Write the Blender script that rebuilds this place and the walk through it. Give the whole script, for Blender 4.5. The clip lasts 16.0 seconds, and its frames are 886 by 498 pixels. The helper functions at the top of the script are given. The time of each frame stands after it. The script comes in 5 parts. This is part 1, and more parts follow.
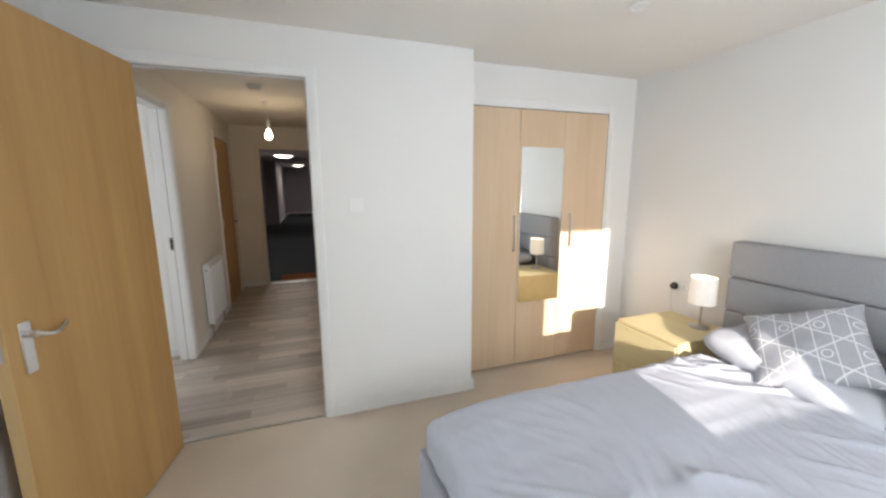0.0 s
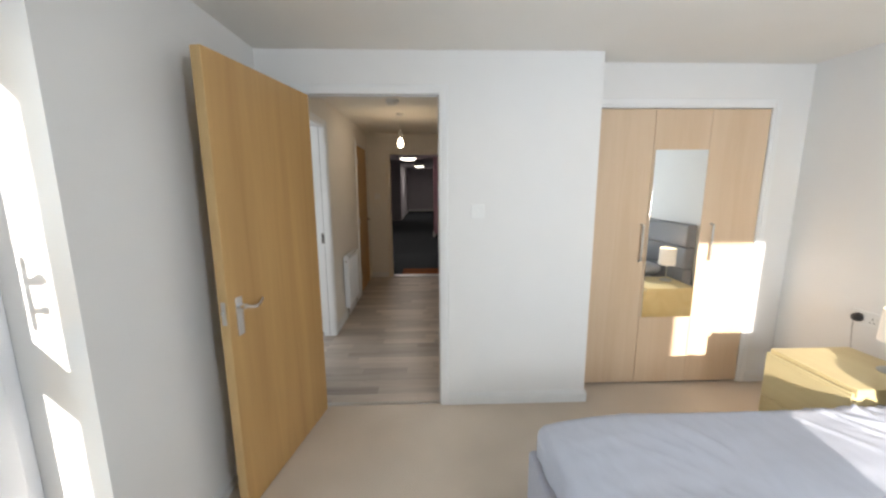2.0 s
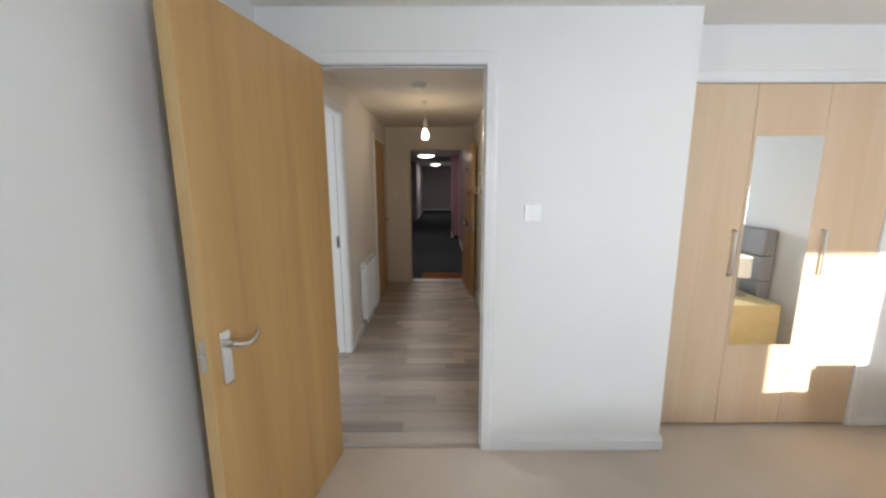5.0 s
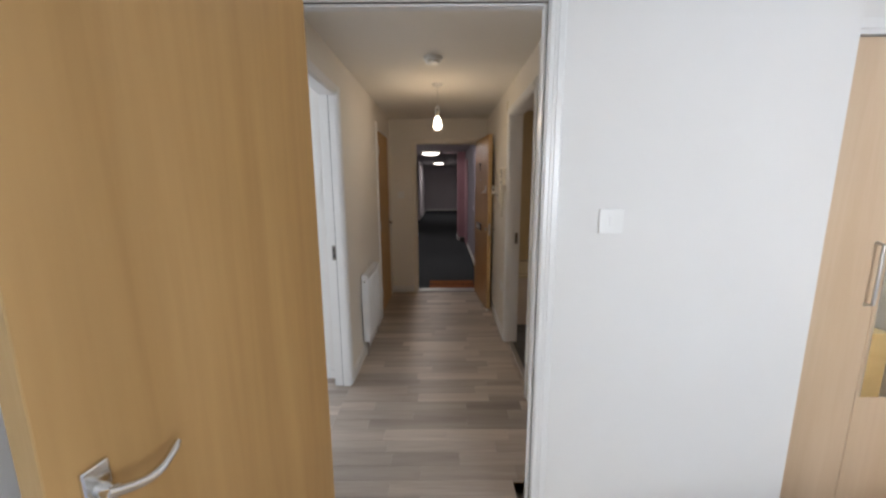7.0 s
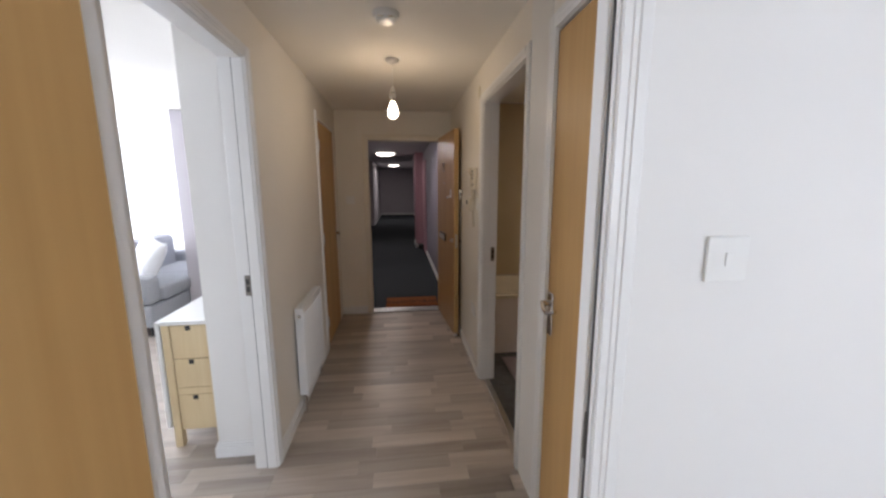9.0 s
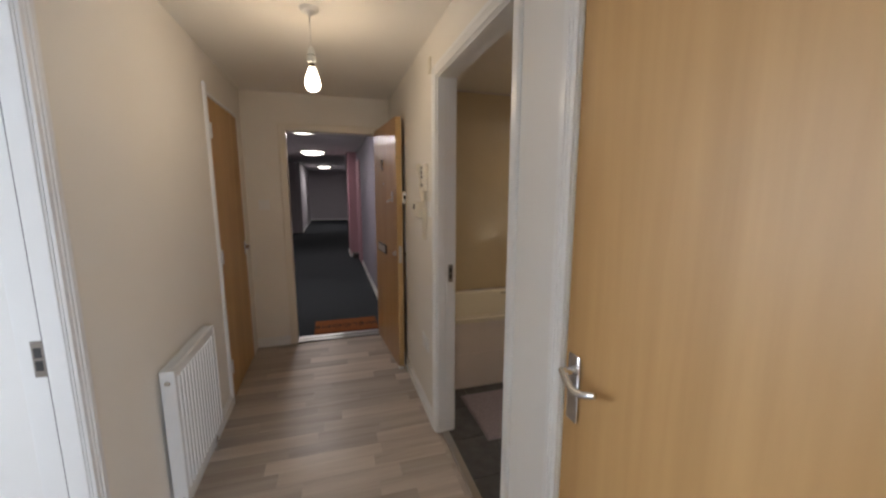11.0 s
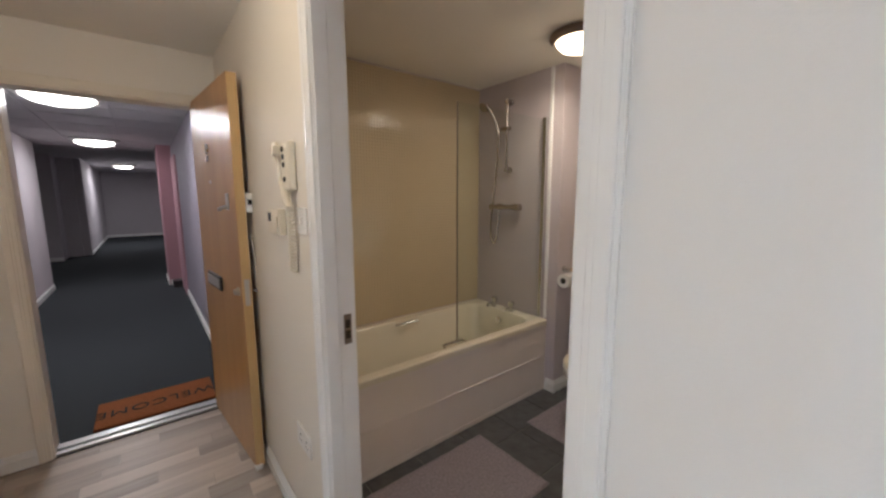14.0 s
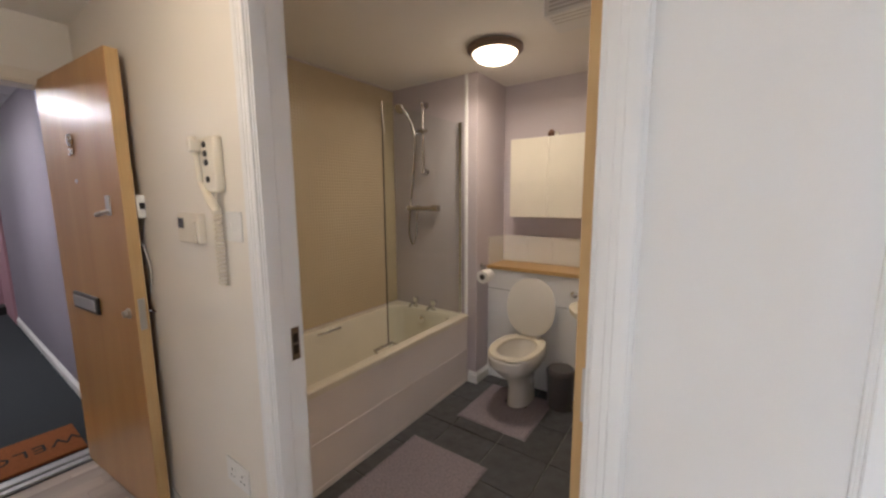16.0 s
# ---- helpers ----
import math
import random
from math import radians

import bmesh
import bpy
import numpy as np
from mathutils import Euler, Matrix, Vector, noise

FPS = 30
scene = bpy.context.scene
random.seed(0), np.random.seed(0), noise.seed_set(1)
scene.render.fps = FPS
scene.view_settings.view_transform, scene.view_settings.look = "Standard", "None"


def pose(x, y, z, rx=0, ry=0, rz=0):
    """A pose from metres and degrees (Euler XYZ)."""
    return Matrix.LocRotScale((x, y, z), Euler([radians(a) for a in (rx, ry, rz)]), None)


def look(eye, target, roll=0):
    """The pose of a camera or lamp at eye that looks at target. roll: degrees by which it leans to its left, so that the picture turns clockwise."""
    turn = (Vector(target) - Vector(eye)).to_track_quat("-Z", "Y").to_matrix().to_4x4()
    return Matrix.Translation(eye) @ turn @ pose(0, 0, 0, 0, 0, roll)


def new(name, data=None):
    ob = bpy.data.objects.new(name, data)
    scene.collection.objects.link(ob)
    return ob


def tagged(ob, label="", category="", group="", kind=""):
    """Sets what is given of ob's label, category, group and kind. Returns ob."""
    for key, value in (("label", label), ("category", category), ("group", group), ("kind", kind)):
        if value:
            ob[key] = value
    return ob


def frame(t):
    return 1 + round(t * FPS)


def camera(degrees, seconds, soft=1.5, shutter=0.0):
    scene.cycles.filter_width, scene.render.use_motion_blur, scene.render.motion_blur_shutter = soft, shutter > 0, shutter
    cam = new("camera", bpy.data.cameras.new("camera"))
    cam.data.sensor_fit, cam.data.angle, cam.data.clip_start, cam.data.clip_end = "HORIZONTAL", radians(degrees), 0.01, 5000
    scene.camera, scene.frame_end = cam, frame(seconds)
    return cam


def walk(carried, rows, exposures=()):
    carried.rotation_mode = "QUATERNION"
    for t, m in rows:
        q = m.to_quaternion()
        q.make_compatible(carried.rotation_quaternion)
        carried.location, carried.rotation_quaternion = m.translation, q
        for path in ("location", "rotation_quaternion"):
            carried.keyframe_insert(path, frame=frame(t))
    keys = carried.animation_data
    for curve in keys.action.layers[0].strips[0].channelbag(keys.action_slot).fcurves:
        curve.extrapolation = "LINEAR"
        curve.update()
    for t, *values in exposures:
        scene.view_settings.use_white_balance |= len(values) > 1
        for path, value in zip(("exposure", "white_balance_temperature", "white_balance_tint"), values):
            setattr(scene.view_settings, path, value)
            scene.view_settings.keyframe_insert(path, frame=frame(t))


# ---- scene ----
cam = camera(100.1, 16.0, soft=2.5)
PATH = [
    (0, (1.011, -2.238, 1.423), (1.658, -0.376, 1.087), -0.3),
    (0.5, (0.98, -2.276, 1.447), (1.427, -0.355, 1.114), -0.4),
    (1, (0.967, -2.303, 1.472), (1.245, -0.352, 1.133), -0.3),
    (1.5, (0.96, -2.313, 1.475), (1.111, -0.347, 1.136), -0.3),
    (2, (0.951, -2.313, 1.475), (1.02, -0.344, 1.134), -0.3),
    (2.5, (0.944, -2.307, 1.466), (0.967, -0.336, 1.13), -0.3),
    (3, (0.932, -2.274, 1.467), (0.934, -0.303, 1.126), -0.3),
    (3.5, (0.916, -2.21, 1.455), (0.914, -0.239, 1.115), -0.2),
    (4, (0.885, -2.093, 1.464), (0.885, -0.123, 1.116), -0.2),
    (4.2, (0.869, -2.043, 1.458), (0.872, -0.073, 1.115), -0.1),
    (6.5, (0.697, -1.425, 1.449), (0.696, 0.545, 1.098), -0.4),
    (7, (0.677, -1.268, 1.439), (0.676, 0.702, 1.093), -0.3),
    (7.5, (0.678, -1.101, 1.44), (0.697, 0.869, 1.096), -0.3),
    (8, (0.672, -0.934, 1.448), (0.75, 1.035, 1.108), -0.3),
    (8.5, (0.677, -0.772, 1.442), (0.822, 1.194, 1.106), -0.2),
    (9, (0.658, -0.604, 1.443), (0.89, 1.355, 1.111), -0.2),
    (9.2, (0.652, -0.538, 1.443), (0.931, 1.415, 1.113), -0.2),
    (11.5, (0.706, 0.183, 1.417), (1.358, 2.05, 1.113), 0.1),
    (12, (0.716, 0.35, 1.415), (1.473, 2.177, 1.116), 0.1),
    (12.5, (0.738, 0.488, 1.4), (1.615, 2.262, 1.111), 0.1),
    (13, (0.776, 0.631, 1.393), (1.788, 2.332, 1.108), 0.1),
    (13.5, (0.812, 0.75, 1.389), (1.937, 2.38, 1.111), -0.0),
    (14, (0.829, 0.845, 1.39), (2.069, 2.389, 1.117), -0.2),
    (14.5, (0.826, 0.901, 1.395), (2.16, 2.366, 1.119), -0.1),
    (15, (0.798, 0.959, 1.396), (2.237, 2.32, 1.12), -0.2),
    (15.5, (0.759, 0.979, 1.393), (2.295, 2.229, 1.119), -0.4),
    (16, (0.703, 0.973, 1.395), (2.321, 2.117, 1.123), -0.4),
]

EXPOSURE = [(0.0, 0.86, 6800, 13), (4.0, 0.94, 6600, 12), (8.0, 0.98, 6500, 17), (9.0, 1.05, 6450, 18), (11.5, 1.48, 6250, 14), (12.0, 1.60, 6150, 13), (13.0, 1.97, 5950, 13), (14.0, 2.00, 5950, 14), (16.0, 2.06, 5980, 16)]
walk(cam, [(t, look(eye, target, roll)) for t, eye, target, roll in PATH], EXPOSURE)

# ---- world, sun, large lights ----
SUN_WAY = Vector((0.237, 1.0, -0.27)).normalized()
world = bpy.data.worlds.new("world")
scene.world = world
world.use_nodes = True
wn, wl = world.node_tree.nodes, world.node_tree.links
sky = wn.new("ShaderNodeTexSky")
sky.sky_type, sky.sun_disc = "NISHITA", False
sky.sun_elevation, sky.sun_rotation = radians(15), radians(193)
wl.new(sky.outputs[0], wn["Background"].inputs[0])
wn["Background"].inputs[1].default_value = 0.10


def lamp(name, kind, m, power, color=(1, 1, 1), **props):
    data = bpy.data.lights.new(name, kind)
    data.energy, data.color = power, color
    for key, value in props.items():
        if key == "size":
            data.size = value
        elif key == "size_y":
            data.shape, data.size_y = "RECTANGLE", value
        elif key == "angle":
            data.angle = value
        elif key == "radius":
            data.shadow_soft_size = value
        elif key == "spread":
            data.spread = value
    ob = new(name, data)
    ob.matrix_world = m
    return ob


lamp("sun", "SUN", look((0, -10, 5), Vector((0, -10, 5)) + SUN_WAY), 5.0, (1.0, 0.96, 0.91), angle=radians(0.6))
DAY = (0.78, 0.89, 1.0)
lamp("window_light", "AREA", look((-1.0, -1.81, 1.15), (3, -1.81, 0.95)), 32.5, (0.71, 0.85, 1.0), size=1.7, size_y=2.2)
lamp("window_light", "AREA", look((2.23, -3.30, 1.52), (2.23, 0, 1.3)), 23, DAY, size=0.55, size_y=0.9)
# Daylight for the living room, from a guessed window out of view.
lamp("window_light", "AREA", look((-4.1, 3.5, 1.3), (0, 3.3, 1.2)), 104, DAY, size=2.6, size_y=1.7)

WARM = (1.0, 0.83, 0.60)
lamp("bulb_light", "POINT", Matrix.Translation((0.636, 1.960, 1.93)), 1.2, (1.0, 0.76, 0.48), radius=0.035)
lamp("bathroom_light", "AREA", look((2.71, 2.020, 2.115), (2.71, 2.020, 0)), 1.85, WARM, size=0.22)
for lx, ly, lz in ((0.39, 5.15, 2.12), (0.38, 8.15, 2.12), (0.50, 15.3, 2.255)):
    power = 3.9 if ly < 6 else (3.0 if ly < 10 else 6.0)
    lamp("corridor_light", "AREA", look((lx, ly, lz), (lx, ly, 0)), power, (1.0, 0.95, 0.90), size=0.30)
lamp("table_lamp_light", "POINT", Matrix.Translation((3.22, -0.70, 0.80)), 0.7, (1.0, 0.72, 0.42), radius=0.03)

# ---- materials ----


def material(name, color, rough=0.5, metal=0.0, vary=0.06, scale=6.0, bump=0.0, bump_scale=80.0, stretch=(1, 1, 1), spec=0.5,
             random_tint=0.0, emit=None, strength=0.0, coat=0.0, stain=0.0):
    m = bpy.data.materials.new(name)
    m.use_nodes = True
    n, l = m.node_tree.nodes, m.node_tree.links
    b = n["Principled BSDF"]
    b.inputs["Roughness"].default_value, b.inputs["Metallic"].default_value = rough, metal
    b.inputs["Specular IOR Level"].default_value = spec
    b.inputs["Coat Weight"].default_value = coat
    b.inputs["Coat Roughness"].default_value = 0.2 if coat < 0.35 else 0.04
    geo, mapping = n.new("ShaderNodeTexCoord"), n.new("ShaderNodeMapping")
    mapping.inputs["Scale"].default_value = stretch
    l.new(geo.outputs["Object"], mapping.inputs[0])
    noise_a = n.new("ShaderNodeTexNoise")
    noise_a.inputs["Scale"].default_value, noise_a.inputs["Detail"].default_value = scale, 6
    l.new(mapping.outputs[0], noise_a.inputs["Vector"])
    ramp = n.new("ShaderNodeValToRGB")
    c = np.array(color)
    lo, hi = np.clip(c * (1 - vary), 0, 1), np.clip(c * (1 + vary), 0, 1)
    ramp.color_ramp.elements[0].position, ramp.color_ramp.elements[1].position = 0.3, 0.7
    ramp.color_ramp.elements[0].color, ramp.color_ramp.elements[1].color = (*lo, 1), (*hi, 1)
    l.new(noise_a.outputs[0], ramp.inputs[0])
    out = ramp.outputs[0]
    if stain > 0:
        big = n.new("ShaderNodeTexNoise")
        big.inputs["Scale"].default_value, big.inputs["Detail"].default_value = 1.3, 3
        l.new(geo.outputs["Object"], big.inputs["Vector"])
        br = n.new("ShaderNodeMapRange")
        br.inputs[1].default_value, br.inputs[2].default_value = 0.3, 0.7
        br.inputs[3].default_value, br.inputs[4].default_value = 1 - stain, 1 + stain
        l.new(big.outputs[0], br.inputs[0])
        hs = n.new("ShaderNodeHueSaturation")
        l.new(br.outputs[0], hs.inputs["Value"])
        l.new(out, hs.inputs["Color"])
        out = hs.outputs[0]
    if random_tint > 0:
        info, mr, hs = n.new("ShaderNodeObjectInfo"), n.new("ShaderNodeMapRange"), n.new("ShaderNodeHueSaturation")
        mr.inputs[3].default_value, mr.inputs[4].default_value = 1 - random_tint, 1 + random_tint
        l.new(info.outputs["Random"], mr.inputs[0])
        l.new(mr.outputs[0], hs.inputs["Value"])
        l.new(out, hs.inputs["Color"])
        out = hs.outputs[0]
    l.new(out, b.inputs["Base Color"])
    if bump > 0:
        fine, bm_ = n.new("ShaderNodeTexNoise"), n.new("ShaderNodeBump")
        fine.inputs["Scale"].default_value, fine.inputs["Detail"].default_value = bump_scale, 4
        l.new(mapping.outputs[0], fine.inputs["Vector"])
        bm_.inputs["Strength"].default_value, bm_.inputs["Distance"].default_value = bump, 0.01
        l.new(fine.outputs[0], bm_.inputs["Height"])
        l.new(bm_.outputs[0], b.inputs["Normal"])
    if emit:
        b.inputs["Emission Color"].default_value, b.inputs["Emission Strength"].default_value = (*emit, 1), strength
    return m


def wood(name, light, dark, rough=0.4, along="z", scale=9.0, random_tint=0.0, coat=0.0, warp=1.1):
    """Veneer or boards with long grain along one axis."""
    m = material(name, light, rough, coat=coat)
    n, l = m.node_tree.nodes, m.node_tree.links
    b = n["Principled BSDF"]
    geo, mapping = n.new("ShaderNodeTexCoord"), n.new("ShaderNodeMapping")
    mapping.inputs["Scale"].default_value = {"x": (0.06, 1, 1), "y": (1, 0.06, 1), "z": (1, 1, 0.06)}[along]
    info, add = n.new("ShaderNodeObjectInfo"), n.new("ShaderNodeVectorMath")
    add.operation = "ADD"
    mul = n.new("ShaderNodeMath")
    mul.operation, mul.inputs[1].default_value = "MULTIPLY", 40.0 if random_tint else 0.0
    l.new(info.outputs["Random"], mul.inputs[0])
    l.new(geo.outputs["Object"], mapping.inputs[0])
    l.new(mapping.outputs[0], add.inputs[0])
    l.new(mul.outputs[0], add.inputs[1])
    big, fine = n.new("ShaderNodeTexNoise"), n.new("ShaderNodeTexNoise")
    big.inputs["Scale"].default_value, big.inputs["Detail"].default_value, big.inputs["Distortion"].default_value = scale, 5, warp
    fine.inputs["Scale"].default_value, fine.inputs["Detail"].default_value = scale * 14, 3
    l.new(add.outputs[0], big.inputs["Vector"])
    l.new(add.outputs[0], fine.inputs["Vector"])
    mix = n.new("ShaderNodeMath")
    mix.operation, mix.inputs[1].default_value = "MULTIPLY_ADD", 0.3
    l.new(fine.outputs[0], mix.inputs[0])
    l.new(big.outputs[0], mix.inputs[2])
    ramp = n.new("ShaderNodeValToRGB")
    ramp.color_ramp.elements[0].position, ramp.color_ramp.elements[1].position = 0.42, 0.85
    ramp.color_ramp.elements[0].color, ramp.color_ramp.elements[1].color = (*dark, 1), (*light, 1)
    l.new(mix.outputs[0], ramp.inputs[0])
    out = ramp.outputs[0]
    if random_tint:
        mr, hs = n.new("ShaderNodeMapRange"), n.new("ShaderNodeHueSaturation")
        mr.inputs[3].default_value, mr.inputs[4].default_value = 1 - random_tint, 1 + random_tint
        l.new(info.outputs["Random"], mr.inputs[0])
        l.new(mr.outputs[0], hs.inputs["Value"])
        l.new(out, hs.inputs["Color"])
        out = hs.outputs[0]
    l.new(out, b.inputs["Base Color"])
    bp = n.new("ShaderNodeBump")
    bp.inputs["Strength"].default_value, bp.inputs["Distance"].default_value = 0.08, 0.004
    l.new(fine.outputs[0], bp.inputs["Height"])
    l.new(bp.outputs[0], b.inputs["Normal"])
    return m


def glass(name, tint=(0.96, 0.98, 0.97)):
    """Clear sheet: lets light through, with a gloss that grows at grazing angles."""
    m = bpy.data.materials.new(name)
    m.use_nodes = True
    n, l = m.node_tree.nodes, m.node_tree.links
    n.remove(n["Principled BSDF"])
    clear, gloss, mix, fres = n.new("ShaderNodeBsdfTransparent"), n.new("ShaderNodeBsdfGlossy"), n.new("ShaderNodeMixShader"), n.new("ShaderNodeLayerWeight")
    clear.inputs[0].default_value = (*tint, 1)
    gloss.inputs["Roughness"].default_value = 0.02
    power, scale_ = n.new("ShaderNodeMath"), n.new("ShaderNodeMath")
    power.operation, power.inputs[1].default_value = "POWER", 4.0
    scale_.operation, scale_.inputs[1].default_value, scale_.inputs[2].default_value = "MULTIPLY_ADD", 0.3, 0.008
    fres.inputs["Blend"].default_value = 0.5
    l.new(fres.outputs["Facing"], power.inputs[0])
    l.new(power.outputs[0], scale_.inputs[0])
    l.new(scale_.outputs[0], mix.inputs[0])
    l.new(clear.outputs[0], mix.inputs[1])
    l.new(gloss.outputs[0], mix.inputs[2])
    l.new(mix.outputs[0], n["Material Output"].inputs[0])
    return m


M = {
    "wall": material("white_wall_paint", (0.78, 0.77, 0.75), 0.6, vary=0.012, scale=3, bump=0.05, bump_scale=220, stain=0.012),
    "hall_wall": material("cream_wall_paint", (0.79, 0.752, 0.685), 0.6, vary=0.012, scale=3, bump=0.05, bump_scale=220, stain=0.012),
    "ceiling": material("ceiling_paint", (0.86, 0.835, 0.785), 0.8, vary=0.012, scale=3, bump=0.05, bump_scale=160),
    "trim": material("white_gloss_trim", (0.80, 0.80, 0.79), 0.28, vary=0.015, scale=8, bump=0.02, bump_scale=60),
    "cream_trim": material("cream_gloss_trim", (0.77, 0.72, 0.63), 0.32, vary=0.015, scale=8, bump=0.02, bump_scale=60),
    "plastic": material("white_plastic", (0.80, 0.80, 0.78), 0.3, vary=0.01),
    "cream_plastic": material("cream_plastic", (0.74, 0.69, 0.58), 0.35, vary=0.02),
    "dark": material("dark_plastic", (0.025, 0.024, 0.024), 0.4),
    "screen": material("grey_display", (0.05, 0.055, 0.05), 0.15),
    "chrome": material("chrome", (0.72, 0.72, 0.72), 0.16, 1.0, vary=0.03),
    # Chrome with a brown wall's reflection and backlit shade put into its colour.
    "darkened_chrome": material("darkened_chrome", (0.46, 0.42, 0.40), 0.25, 1.0, vary=0.05),
    "satin": material("satin_steel", (0.56, 0.55, 0.53), 0.32, 1.0, vary=0.04),
    "brass": material("dull_metal", (0.24, 0.215, 0.19), 0.35, 1.0, vary=0.08),
    "door": wood("door_veneer", (0.55, 0.335, 0.130), (0.425, 0.243, 0.085), 0.46, "z", 2.9, warp=2.2),
    "door_edge": wood("door_lipping", (0.60, 0.42, 0.20), (0.52, 0.33, 0.14), 0.5, "z", 14.0),
    "front_door": wood("front_door_veneer", (0.51, 0.285, 0.10), (0.43, 0.22, 0.072), 0.38, "z", 6.0, coat=0.16),
    "wardrobe": wood("wardrobe_beech", (0.68, 0.52, 0.365), (0.62, 0.455, 0.30), 0.45, "z", 8.0),
    "birch": wood("birch_veneer", (0.73, 0.60, 0.33), (0.67, 0.53, 0.27), 0.4, "y", 8.0),
    "pine": wood("pale_birch", (0.72, 0.58, 0.36), (0.64, 0.49, 0.28), 0.45, "z", 8.0),
    "ledge_wood": wood("oak_ledge", (0.50, 0.33, 0.14), (0.42, 0.26, 0.10), 0.4, "y", 9.0),
    "carpet": material("cream_carpet", (0.67, 0.57, 0.465), 0.95, vary=0.10, scale=260, bump=0.6, bump_scale=420, spec=0.1, stain=0.09),
    "plank": wood("grey_laminate", (0.52, 0.455, 0.395), (0.32, 0.27, 0.23), 0.36, "x", 7.0, random_tint=0.22),
    "sheet": material("grey_bedding", (0.47, 0.48, 0.53), 0.85, vary=0.03, scale=12, bump=0.22, bump_scale=7, stretch=(2.4, 0.8, 1.0), spec=0.2),
    "pillow": material("pale_pillowcase", (0.50, 0.505, 0.54), 0.85, vary=0.03, scale=12, bump=0.5, bump_scale=11, stretch=(1.0, 1.6, 1.0), spec=0.2),
    "headboard": material("grey_upholstery", (0.35, 0.35, 0.365), 0.9, vary=0.06, scale=160, bump=0.25, bump_scale=380, spec=0.15),
    "bed_base": material("grey_bed_base", (0.42, 0.42, 0.46), 0.9, vary=0.05, scale=120, bump=0.2, bump_scale=300, spec=0.15),
    "shade": material("lampshade_fabric", (0.86, 0.83, 0.79), 0.9, vary=0.03, scale=60, emit=(1.0, 0.82, 0.62), strength=0.12),
    "mirror": material("mirror", (0.86, 0.88, 0.87), 0.012, 1.0, vary=0.0),
    "glass": glass("clear_glass"),
    "screen_glass": glass("bath_screen_glass", (0.955, 0.98, 0.97)),
    "ceramic": material("white_ceramic", (0.72, 0.69, 0.63), 0.12, vary=0.01, coat=0.4),
    "acrylic": material("white_acrylic", (0.76, 0.70, 0.66), 0.2, vary=0.02, stain=0.02),
    "tub": material("cream_acrylic", (0.74, 0.69, 0.57), 0.18, vary=0.02),
    "bath_wall": material("lilac_wall_paint", (0.53, 0.475, 0.495), 0.6, vary=0.015, scale=3, bump=0.05, bump_scale=200),
    "slate": material("slate_tile", (0.080, 0.083, 0.093), 0.42, vary=0.25, scale=16, bump=0.25, bump_scale=40, random_tint=0.12),
    "grout": material("grey_grout", (0.27, 0.255, 0.25), 0.9, vary=0.1, scale=60),
    "bath_mat": material("grey_cotton_mat", (0.33, 0.292, 0.325), 1.0, vary=0.18, scale=90, bump=1.0, bump_scale=130, spec=0.05),
    "corridor_carpet": material("dark_carpet", (0.042, 0.047, 0.052), 0.95, vary=0.2, scale=200, bump=0.5, bump_scale=300, spec=0.1),
    "purple": material("mauve_wall_paint", (0.25, 0.228, 0.275), 0.65, vary=0.02, scale=3),
    "pink": material("rose_wall_paint", (0.40, 0.22, 0.26), 0.65, vary=0.02, scale=3),
    "corridor_wall": material("corridor_wall_paint", (0.50, 0.47, 0.50), 0.65, vary=0.02, scale=3),
    "ceiling_tile": material("ceiling_tile", (0.55, 0.54, 0.56), 0.9, vary=0.04, scale=90, bump=0.2, bump_scale=200),
    "coir": material("coir_mat", (0.27, 0.098, 0.042), 1.0, vary=0.25, scale=150, bump=0.8, bump_scale=240, spec=0.05),
    "ink": material("black_print", (0.02, 0.015, 0.012), 0.95),
    "bulb": material("lit_bulb", (1, 0.95, 0.85), 0.3, emit=(1.0, 0.86, 0.62), strength=6.0),
    "diffuser": material("lit_diffuser", (0.95, 0.92, 0.85), 0.3, emit=(1.0, 0.80, 0.52), strength=2.2),
    "corridor_lamp": material("lit_corridor_diffuser", (0.95, 0.95, 0.92), 0.3, emit=(1.0, 0.93, 0.80), strength=3.0),
    "rim": material("bronze_rim", (0.26, 0.20, 0.17), 0.35, 0.7, vary=0.05),
    "upvc": material("white_upvc", (0.74, 0.75, 0.77), 0.25, vary=0.01),
    "sofa": material("grey_sofa_fabric", (0.33, 0.34, 0.36), 0.9, vary=0.08, scale=100, bump=0.2, bump_scale=300, spec=0.1),
    "cushion_white": material("white_cushion", (0.75, 0.75, 0.77), 0.9, vary=0.03, scale=20, bump=0.1, bump_scale=200, spec=0.1),
    "bin": material("dark_bin", (0.085, 0.078, 0.082), 0.35),
    "roll": material("paper_roll", (0.75, 0.74, 0.72), 0.95, vary=0.02, bump=0.1),
    "outside": material("outside_ground", (0.12, 0.13, 0.10), 0.95, vary=0.2, scale=1.5),
    "brown": material("brown_ornament", (0.16, 0.08, 0.05), 0.5),
}

# ---- building helpers ----


def box(bm, a, b, bevel=0.0, segments=2):
    lo, hi = [min(p, q) for p, q in zip(a, b)], [max(p, q) for p, q in zip(a, b)]
    t = bmesh.new()
    bmesh.ops.create_cube(t, size=1.0)
    for v in t.verts:
        v.co = [l + (h - l) * (c + 0.5) for l, h, c in zip(lo, hi, v.co)]
    if bevel > 0:
        bmesh.ops.bevel(t, geom=list(t.edges), offset=bevel, segments=segments, profile=0.5, affect="EDGES")
    me = bpy.data.meshes.new("piece")
    t.to_mesh(me)
    t.free()
    bm.from_mesh(me)
    bpy.data.meshes.remove(me)
    return bm


